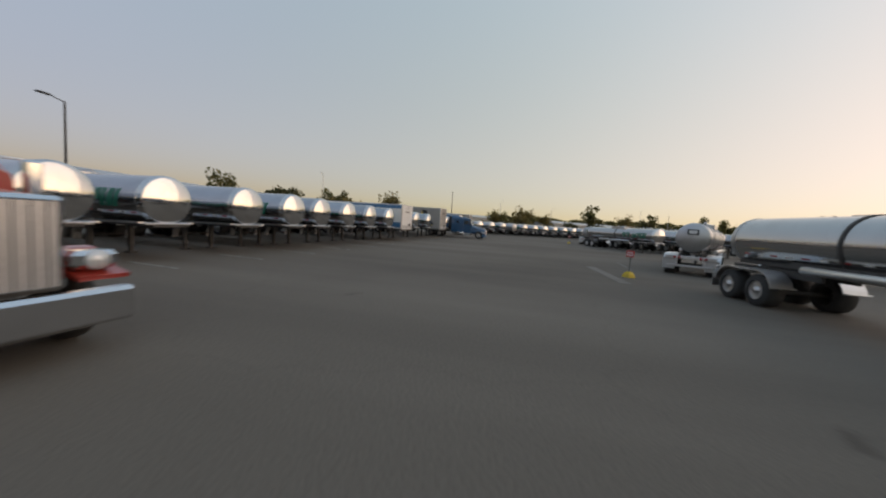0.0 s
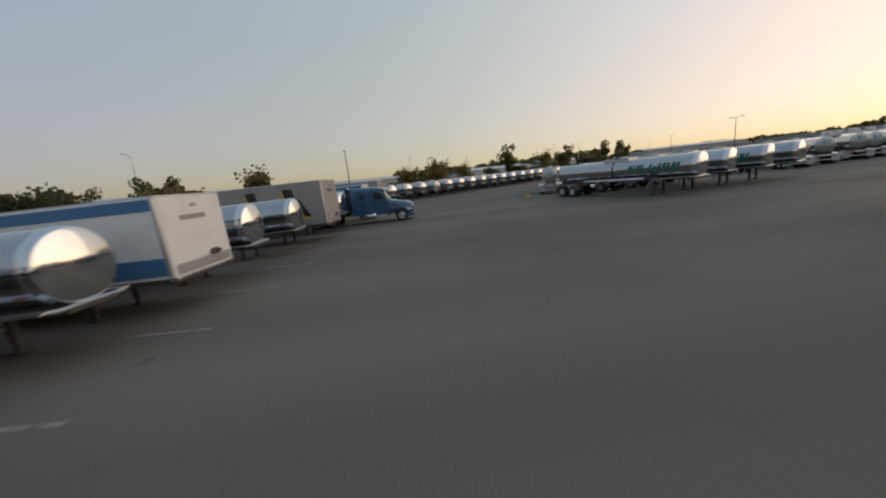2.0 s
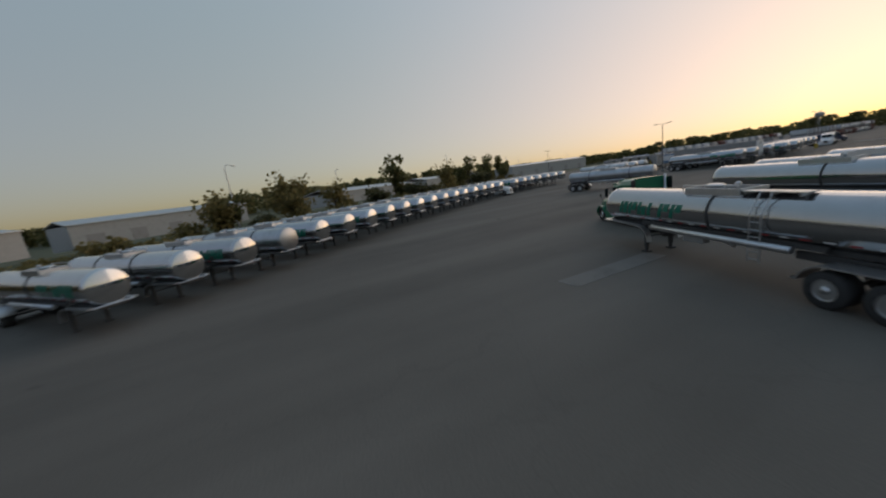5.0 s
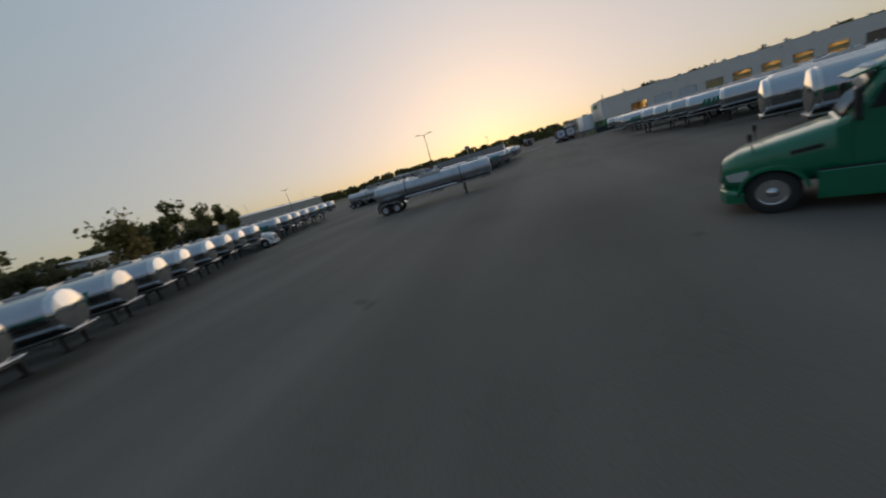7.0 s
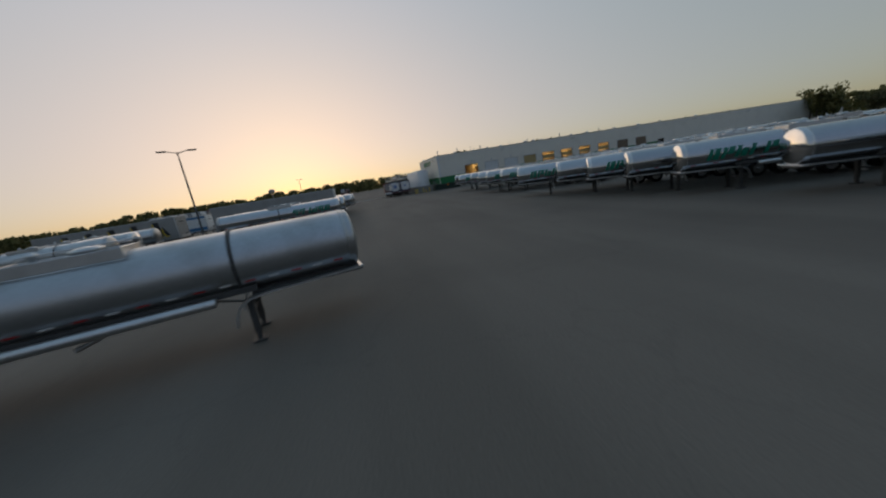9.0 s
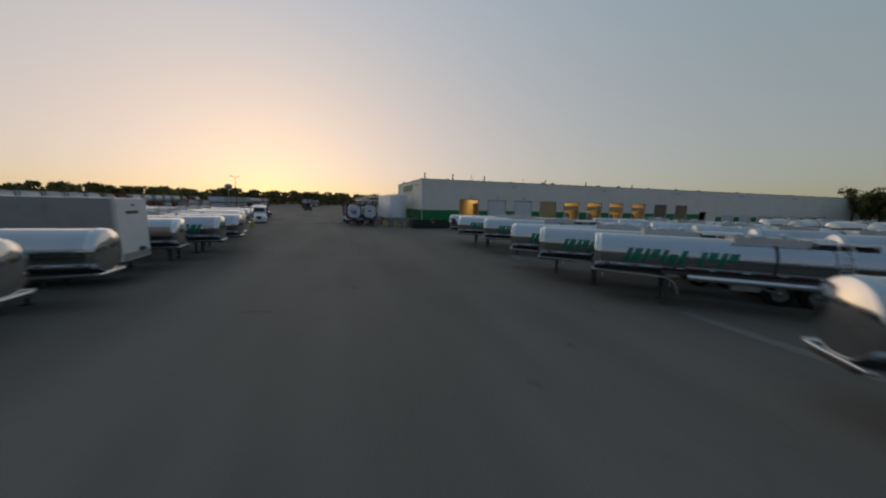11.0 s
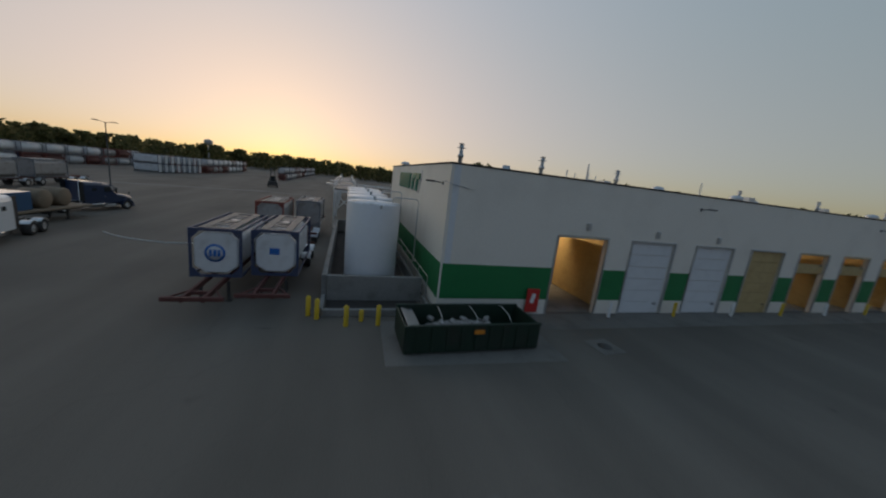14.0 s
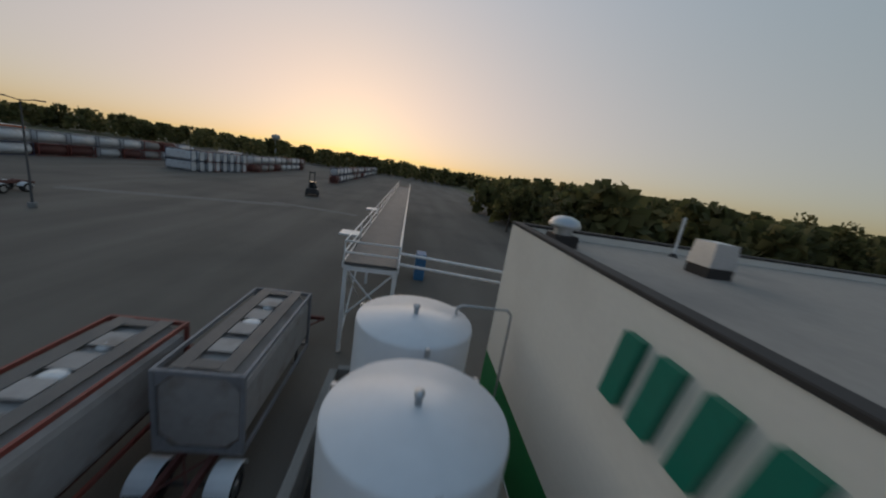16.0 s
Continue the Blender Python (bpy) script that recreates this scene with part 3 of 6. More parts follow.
        if not lean:
            tagged(part("white_tape", tape_w, "white_tape", t), "row of white reflective dashes", kind="stuff")
            tagged(part("red_tape", tape_r, "red_tape", t), "row of red reflective dashes", kind="stuff")
        if style in ("green", "black"):
            if not lean or sy < 0:
                painted_blocks(t, style, sy, r, zc)
    part("leg_brace", Shape().rod((-3.05, -0.62, 0.75), (-3.05, 0.62, 0.75), 0.03).rod((-3.05, -0.6, 1.1), (-4.1, -0.5, 1.38), 0.03).rod((-3.05, 0.6, 1.1), (-4.1, 0.5, 1.38), 0.03), "frame", t)
    # bogie
    xa, xb = -length + 2.2, -length + 0.95
    part("subframe", Shape().box((-length + 1.75, -0.45, 1.12), (3.4, 0.1, 0.24)).box((-length + 1.75, 0.45, 1.12), (3.4, 0.1, 0.24)).box((-length + 1.75, 0, 1.36), (3.0, 0.9, 0.16)).rod((xa, -0.9, 0.51), (xa, 0.9, 0.51), 0.07, 10).rod((xb, -0.9, 0.51), (xb, 0.9, 0.51), 0.07, 10), "frame", t)
    for sy in (-1, 1):
        for x in (xa, xb):
            wheel(t, x, sy * 0.97)
        line = [(xa + 0.75, 0.72)] + arc(xa, 0.51, 0.66, 15, 85, 6) + arc(xb, 0.51, 0.66, 95, 165, 6) + [(xb - 0.7, 0.62)]
        part("mudguard", Shape().prism(strip(line, 0.035), "y", sy * 0.97 - 0.32, sy * 0.97 + 0.32), "alu", t, "bright metal double mudguard")
        part("mud_flap", Shape().box((-length + 0.16, sy * 0.97, 0.62), (0.02, 0.6, 0.62)), "galv", t, "pale mud flap")
        part("tail_lamp", Shape().lathe([(0, 0.07), (0.03, 0.07), (0.04, 0.0)], (-length - 0.02, sy * 0.7, 0.98), (-length - 1, sy * 0.7, 0.98), 12), "red_lamp", t)
        if not lean:
            part("tail_lamp", Shape().lathe([(0, 0.07), (0.03, 0.07), (0.04, 0.0)], (-length - 0.02, sy * 0.48, 0.98), (-length - 1, sy * 0.48, 0.98), 12), "red_lamp", t)
    part("rear_bumper", Shape().box((-length + 0.06, 0, 0.98), (0.12, 2.3, 0.2), ch=0.02).box((-length + 0.06, 0, 0.52), (0.1, 2.1, 0.12), ch=0.02).box((-length + 0.1, -0.6, 0.75), (0.08, 0.08, 0.4)).box((-length + 0.1, 0.6, 0.75), (0.08, 0.08, 0.4)), "alu", t, "bright rear bumper")
    part("outlet_valve", Shape().rod((-length / 2, 0, zc - r), (-length / 2, 0, 1.0), 0.13, 12).rod((-length / 2, 0, 1.02), (-length / 2 - 0.5, 0, 0.86), 0.07, 10).box((-length / 2 + 0.6, 0.5, 1.1), (0.9, 0.35, 0.35), ch=0.02), "galv", t)
    part("rear_plate", Shape().box((-length - 0.02, 0, zc + 0.3), (0.03, 0.52, 0.3), ch=0.008), "green" if style != "plain" else "black", t, "small dark square badge plate")
    part("badge_face", Shape().box((-length - 0.045, 0, zc + 0.3), (0.012, 0.36, 0.18)), "white", t)
    part("nose_placard", Shape().box((-0.2, 0.52, 1.95), (0.02, 0.26, 0.26), (45, 0, 0)), "white", t, "white hazard placard")
    if not lean:
        part("nose_plate", Shape().box((-0.17, -0.45, 1.85), (0.02, 0.22, 0.26)), "white", t, "small white plate")
    return t


def painted_blocks(t, style, side, r, zc):
    """Plain slanted blocks in the lettering's place and colour, bent round the barrel."""
    def patch(s, x0, x1, a0, a1, lean):
        p = []
        for j in range(5):
            a = radians(a0 + (a1 - a0) * j / 4)
            for x in (x0, x1):
                p.append((x + lean * (a - radians(-20)) * 1.7, side * (r + 0.006) * math.cos(a), zc + (r + 0.006) * math.sin(a)))
        s.add(p, [(2 * j, 2 * j + 1, 2 * j + 3, 2 * j + 2) for j in range(4)], True)

    if style == "green":
        w = 0.56
        for i in range(6):
            s = Shape()
            x1 = -1.3 - i * (w + 0.1)
            lean = -0.16 * side
            patch(s, x1 - 0.2, x1, -21, 21, lean)
            lo, hi = ((-21, 21), (-7, 21), (-21, 9), (-21, 21), (-2, 21), (-2, 21))[i]
            if i != 3:
                patch(s, x1 - w, x1 - 0.26, lo, hi, lean)
            part("painted_block", s, "green", t, "green painted block")
    else:
        for i, w in enumerate((0.34, 0.2, 0.26, 0.32, 0.12, 0.26, 0.2)):
            s = Shape()
            patch(s, -1.3 - i * 0.36 - w, -1.3 - i * 0.36, -4 if i == 0 else 4, 36 if i == 0 else 24, -0.05 * side)
            part("painted_block", s, "black", t, "black painted block")
        s = Shape()
        patch(s, -1.15, -0.6, -10, 34, 0.25 * side)
        part("painted_swoosh", s, "black", t, "black painted swoosh")


# ---- box van trailer ----
def box_van(name, skin, label, nose_mat, stripe=None, length=14.6, top=4.05):
    t = thing(name, label, "box trailer", "parked box trailers")
    w, h0, h1 = 2.59, 1.08, top
    part("side_panel", Shape().box((-length / 2, w / 2 - 0.03, (h0 + h1) / 2), (length - 0.2, 0.05, h1 - h0)), skin, t)
    part("side_panel", Shape().box((-length / 2, -w / 2 + 0.03, (h0 + h1) / 2), (length - 0.2, 0.05, h1 - h0)), skin, t)
    part("front_wall", Shape().box((-0.06, 0, (h0 + h1) / 2), (0.12, w - 0.1, h1 - h0), ch=0.03), nose_mat, t)
    part("rear_door", Shape().box((-length + 0.06, 0, (h0 + h1) / 2), (0.1, w - 0.12, h1 - h0 - 0.1)), skin, t)
    part("roof_sheet", Shape().box((-length / 2, 0, h1 + 0.015), (length, w - 0.06, 0.05), ch=0.012), "alu", t)
    part("floor_sill", Shape().box((-length / 2, 0, h0 + 0.02), (length, w, 0.16), ch=0.02), "frame", t)
    for sy in (-1, 1):
        part("corner_post", Shape().lathe([(0, 0.07), (h1 - h0, 0.07)], (-0.1, sy * (w / 2 - 0.06), h0), (-0.1, sy * (w / 2 - 0.06), 9), 12), "alu", t)
        for i in range(1, 6):
            part("panel_strip", Shape().box((-i * length / 6, sy * (w / 2 + 0.002), (h0 + h1) / 2), (0.06, 0.012, h1 - h0 - 0.25)), skin, t)
        part("landing_leg", Shape().box((-3.2, sy * 0.7, 0.65), (0.15, 0.15, 0.9), ch=0.02).box((-3.2, sy * 0.7, 0.1), (0.1, 0.1, 0.2)).box((-3.2, sy * 0.7, 0.03), (0.32, 0.28, 0.06), ch=0.01), "frame", t)
        for x in (-length + 1.4, -length + 2.65):
            wheel(t, x, sy * 0.97)
        if stripe:
            part("lower_stripe", Shape().box((-length / 2, sy * (w / 2 + 0.004), h0 + 0.42), (length - 0.3, 0.012, 0.5)), stripe, t, "blue lower stripe")
            part("upper_stripe", Shape().box((-length / 2, sy * (w / 2 + 0.004), h1 - 0.2), (length - 0.3, 0.012, 0.3)), stripe, t, "blue upper stripe")
    part("axle_frame", Shape().box((-length + 2.0, -0.45, 0.95), (3.2, 0.1, 0.2)).box((-length + 2.0, 0.45, 0.95), (3.2, 0.1, 0.2)).rod((-length + 1.4, -0.9, 0.51), (-length + 1.4, 0.9, 0.51), 0.07, 10).rod((-length + 2.65, -0.9, 0.51), (-length + 2.65, 0.9, 0.51), 0.07, 10), "frame", t)
    ink = "black" if skin == "van_grey" else "van_grey"
    part("printed_bar", Shape().box((0.012, -0.1, h1 - 0.62), (0.01, 1.0, 0.14)), ink, t, "dark printed bar")
    part("marker_lamp", Shape().box((0.012, 0, h1 - 0.28), (0.012, 0.2, 0.1)), ink, t)
    part("air_coupling", Shape().box((0.015, 0.45, h0 + 0.5), (0.05, 0.34, 0.2), ch=0.01).rod((0.02, 0.25, h0 + 0.5), (0.09, 0.25, h0 + 0.5), 0.05).rod((0.02, 0.62, h0 + 0.5), (0.09, 0.62, h0 + 0.5), 0.05), "frame", t)
    part("nose_scuff", Shape().box((0.01, 0, h0 + 0.28), (0.02, w - 0.3, 0.3), ch=0.008), "galv", t)
    return t


# ---- tractor: front bumper at the origin, standing back along -x ----
def sect(x, y0, z0, z1, crown=0.12, tuck=0.0):
    """A body section with a rounded top."""
    return [(x, -y0 + tuck, z0), (x, -y0, z0 + 0.3 * (z1 - z0)), (x, -y0, z1 - 2.2 * crown), (x, -y0 + 0.5 * crown, z1 - 0.7 * crown), (x, -y0 + 1.8 * crown, z1),
            (x, y0 - 1.8 * crown, z1), (x, y0 - 0.5 * crown, z1 - 0.7 * crown), (x, y0, z1 - 2.2 * crown), (x, y0, z0 + 0.3 * (z1 - z0)), (x, y0 - tuck, z0)]


def tractor(name, paint, label, classic=False, high=True, skirted=False):
    t = thing(name, label, "truck", "parked trucks")
    hood_z = 1.95 if classic else 1.55
    roof = 3.12 if high else 2.95
    if classic:
        hood = Shape().loft([sect(-0.35, 0.62, 0.95, 1.98, 0.1), sect(-2.0, 0.68, 0.95, 2.1, 0.1)], True)
        part("hood", hood, paint, t)
        part("grille", Shape().box((-0.27, 0, 1.42), (0.12, 1.2, 1.14), ch=0.05), "chrome", t, "tall chrome grille surround")
        part("grille_mesh", Shape().box((-0.2, 0, 1.42), (0.02, 1.02, 1.0)), "galv", t)
        for i in range(7):
            part("grille_bar", Shape().box((-0.185, -0.42 + i * 0.14, 1.42), (0.02, 0.018, 1.0)), "chrome", t)
        part("bumper", Shape().box((-0.1, 0, 0.62), (0.22, 2.42, 0.46), ch=0.05), "chrome", t, "deep chrome bumper")
        part("bumper_plate", Shape().box((0.02, -0.5, 0.52), (0.012, 0.32, 0.14)), "white", t, "white plate with plain bars")
        for sy in (-1, 1):
            line = [(-0.15, 1.0)] + arc(-0.95, 0.62, 0.7, 40, 140, 8) + [(-1.75, 0.85)]
            part("fender", Shape().prism(strip(line, 0.06), "y", sy * 0.95 - 0.27, sy * 0.95 + 0.27), paint, t)
            part("headlight", Shape().lathe([(0, 0.06), (0.08, 0.13), (0.22, 0.13), (0.24, 0.0)], (-0.42, sy * 0.9, 1.2), (1, sy * 0.9, 1.2), 14), "lens", t, "chrome-rimmed headlight")
            part("headlight_pod", Shape().box((-0.36, sy * 0.9, 1.2), (0.3, 0.5, 0.24), ch=0.06), "chrome", t)
    else:
        hood = Shape().loft([sect(-0.12, 0.62, 0.62, 1.35, 0.12, 0.1), sect(-0.45, 0.86, 0.6, 1.52, 0.14), sect(-1.3, 1.0, 0.72, 1.7, 0.14), sect(-2.05, 1.03, 0.72, 1.86, 0.12)], True)
        part("hood", hood, paint, t)
        part("grille", Shape().box((-0.1, 0, 1.02), (0.08, 0.86, 0.62), (0, -8, 0), ch=0.04), "chrome", t, "chrome grille")
        part("grille_mesh", Shape().box((-0.055, 0, 1.02), (0.02, 0.74, 0.5), (0, -8, 0)), "black", t)
        part("bumper", Shape().loft([sect(-0.06, 0.72, 0.32, 0.66, 0.04), sect(-0.2, 1.05, 0.32, 0.66, 0.04), sect(-0.55, 1.2, 0.34, 0.62, 0.04)]), paint, t)
        for sy in (-1, 1):
            line = arc(-1.05, 0.52, 0.64, 10, 170, 10)
            part("fender", Shape().prism(strip(line, 0.07), "y", sy * 1.0 - 0.24, sy * 1.0 + 0.24), paint, t)
            part("wheel_well", Shape().prism(strip(arc(-1.05, 0.52, 0.62, 0, 180, 10), 0.02), "y", sy * 0.8 - 0.3, sy * 0.8 + 0.42), "dark", t)
            part("headlight", Shape().loft([[(-0.2, sy * 0.66, 0.86), (-0.28, sy * 0.86, 0.84), (-0.26, sy * 0.88, 1.04), (-0.18, sy * 0.68, 1.0)], [(-0.55, sy * 0.78, 0.84), (-0.62, sy * 0.985, 0.84), (-0.66, sy * 1.0, 1.1), (-0.55, sy * 0.8, 1.08)]]), "lens", t, "clear wrap-round headlight")
            part("hood_vent", Shape().box((-1.62, sy * 1.03, 1.42), (0.5, 0.03, 0.09), (0, 8, 0), ch=0.01), "black", t)
            part("hood_mirror", Shape().rod((-0.75, sy * 0.86, 1.5), (-0.7, sy * 1.0, 1.82), 0.015, 6).box((-0.7, sy * 1.0, 1.9), (0.08, 0.12, 0.2), ch=0.03), "black", t)
    back = -2.05
    cab_back = back - 1.35
    sl_back = cab_back - (1.75 if high else 0.9)
    wz = hood_z + 0.35
    cab = Shape().loft([sect(back, 1.03, 0.8, wz, 0.06), sect(back - 0.15, 1.04, 0.8, wz + 0.08, 0.08), sect(back - 0.55, 1.02, 0.75, 2.72, 0.12), sect(cab_back, 1.06, 0.75, 2.86, 0.12)], False)
    part("cab", cab, paint, t)
    part("sleeper", Shape().loft([sect(cab_back, 1.12, 0.8, roof - 0.14, 0.14), sect(cab_back - 0.5, 1.18, 0.8, roof - 0.04, 0.16), sect(sl_back, 1.18, 0.8, roof, 0.16)], False), paint, t)
    if high:
        part("roof_fairing", Shape().loft([sect(back - 0.5, 0.85, 2.66, 2.82, 0.05), sect(back - 1.0, 0.98, 2.7, roof - 0.16, 0.1), sect(cab_back - 0.05, 1.1, 2.7, roof - 0.04, 0.14)], True), paint, t)
    part("windshield", Shape().add([(back - 0.07, -0.88, wz + 0.03), (back - 0.07, 0.88, wz + 0.03), (back - 0.5, 0.82, 2.66), (back - 0.5, -0.82, 2.66),
                                    (back - 0.04, -0.88, wz + 0.05), (back - 0.04, 0.88, wz + 0.05), (back - 0.47, 0.82, 2.68), (back - 0.47, -0.82, 2.68)],
                                   [(0, 1, 2, 3), (4, 5, 6, 7), (0, 1, 5, 4), (2, 3, 7, 6), (1, 2, 6, 5), (0, 3, 7, 4)]), "glass", t, "dark windscreen")
    part("sun_visor", Shape().box((back - 0.36, 0, 2.74), (0.42, 1.86, 0.05), (0, 14, 0), ch=0.015), "chrome" if classic else paint, t)
    for sy in (-1, 1):
        part("door", Shape().box((back - 0.75, sy * 1.045, 1.5), (1.05, 0.04, 1.35), ch=0.012), paint, t)
        part("door_window", Shape().prism([(back - 0.42, 2.02), (back - 1.2, 2.02), (back - 1.2, 2.58), (back - 0.66, 2.58)], "y", sy * 1.06 - 0.02, sy * 1.06 + 0.02), "glass", t)
        part("sleeper_window", Shape().box((cab_back - 0.85, sy * 1.185, 2.3), (0.42, 0.03, 0.3), ch=0.012), "glass", t)
        part("door_handle", Shape().box((back - 1.15, sy * 1.08, 1.55), (0.16, 0.03, 0.05)), "chrome", t)
        part("mirror", Shape().rod((back - 0.35, sy * 1.05, 2.5), (back - 0.25, sy * 1.32, 2.5), 0.015, 6).rod((back - 0.35, sy * 1.05, 1.85), (back - 0.25, sy * 1.32, 1.85), 0.015, 6).box((back - 0.25, sy * 1.34, 2.2), (0.12, 0.22, 0.62), ch=0.04), "chrome" if classic else "black", t)
        part("fuel_tank", Shape().lathe([(0, 0.24), (0.04, 0.31), (1.36, 0.31), (1.4, 0.24)], (cab_back + 0.15, sy * 0.86, 0.68), (-99, sy * 0.86, 0.68), 18), "chrome", t, "polished fuel tank")
        part("step", Shape().box((back - 0.75, sy * 1.06, 0.55), (1.05, 0.2, 0.3), ch=0.03), "alu" if not classic else "chrome", t)
        if skirted:
            part("side_skirt", Shape().box(((sl_back - 1.75) / 2, sy * 1.2, 0.62), (-sl_back - 1.8, 0.05, 0.62), ch=0.02), paint, t, "full-length painted side skirt")
            part("skirt_seam", Shape().box(((sl_back - 1.75) / 2, sy * 1.19, 0.95), (-sl_back - 1.8, 0.03, 0.05)), "black", t)
            part("door_mark", Shape().box((cab_back - 0.1, sy * 1.2, 1.45), (0.4, 0.012, 0.24)), "white_tape", t, "pale square mark with plain bars")
        else:
            part("side_skirt", Shape().box((cab_back - 0.75, sy * 1.13, 0.9), (1.5, 0.03, 0.24), ch=0.01), paint, t)
        if not classic:
            part("side_extender", Shape().box((sl_back - 0.2, sy * 1.14, (roof + 1.0) / 2), (0.42, 0.04, roof - 1.15), ch=0.012), "black", t, "black side extender")
        wheel(t, -1.05, sy * 1.0, False, 0.52)
        for x in (sl_back - 1.8, sl_back - 3.1):
            wheel(t, x, sy * 0.93)
            part("quarter_guard", Shape().prism(strip(arc(x, 0.51, 0.6, 40, 150, 6), 0.03), "y", sy * 0.93 - 0.3, sy * 0.93 + 0.3), "alu" if not classic else "chrome", t)
        part("chassis_rail", Shape().box(((sl_back - 3.9 - 0.6) / 2, sy * 0.43, 0.92), (-(sl_back - 3.9) - 0.6, 0.09, 0.26)), "frame", t)
        part("tail_lamp", Shape().box((sl_back - 3.92, sy * 0.55, 0.85), (0.04, 0.26, 0.12), ch=0.01), "red_lamp", t)
        if classic:
            part("exhaust_pipe", Shape().lathe([(0, 0.09), (1.2, 0.09), (1.22, 0.075), (2.6, 0.075), (2.62, 0.06)], (cab_back - 0.05, sy * 1.16, 1.3), (cab_back - 0.05, sy * 1.16, 9), 14), "chrome", t, "tall chrome exhaust pipe")
            part("air_cleaner", Shape().lathe([(0, 0.1), (0.05, 0.18), (0.75, 0.18), (0.8, 0.1)], (back + 0.25, sy * 0.98, 1.2), (back + 0.25, sy * 0.98, 9), 16), "chrome", t)
    if not classic:
        part("exhaust_pipe", Shape().lathe([(0, 0.1), (1.5, 0.1), (1.52, 0.07), (2.3, 0.07), (2.32, 0.05)], (sl_back - 0.18, -0.85, 0.9), (sl_back - 0.18, -0.85, 9), 12), "galv", t)
    part("fifth_wheel", Shape().prism([(sl_back - 1.95, -0.45), (sl_back - 2.95, -0.3), (sl_back - 2.95, 0.3), (sl_back - 1.95, 0.45)], "z", 1.1, 1.18), "frame", t)
    part("deck_plate", Shape().box((sl_back - 0.8, 0, 1.08), (1.4, 0.8, 0.04)), "galv", t)
    for x in (-1.05, sl_back - 1.8, sl_back - 3.1):
        part("axle", Shape().rod((x, -0.85, 0.52), (x, 0.85, 0.52), 0.075, 10), "frame", t)
    lamps = Shape()
    for i in range(5):
        lamps.lathe([(0, 0.05), (0.06, 0.06), (0.16, 0.05), (0.2, 0.0)], (back - 0.62, -0.6 + i * 0.3, 2.8), (0, -0.6 + i * 0.3, 2.8), 10)
    part("roof_lamps", lamps, "amber" if classic else "lens", t)
    if classic:
        part("roof_horns", Shape().lathe([(0, 0.03), (0.5, 0.035), (0.62, 0.09)], (back - 1.2, 0.4, 2.95), (9, 0.4, 2.95), 10).lathe([(0, 0.03), (0.5, 0.035), (0.62, 0.09)], (back - 1.2, -0.4, 2.95), (9, -0.4, 2.95), 10), "chrome", t)
        part("split_bar", Shape().box((back - 0.26, 0, (wz + 2.66) / 2 + 0.03), (0.05, 0.05, 0.62), (0, -36, 0)), paint, t)
    return t


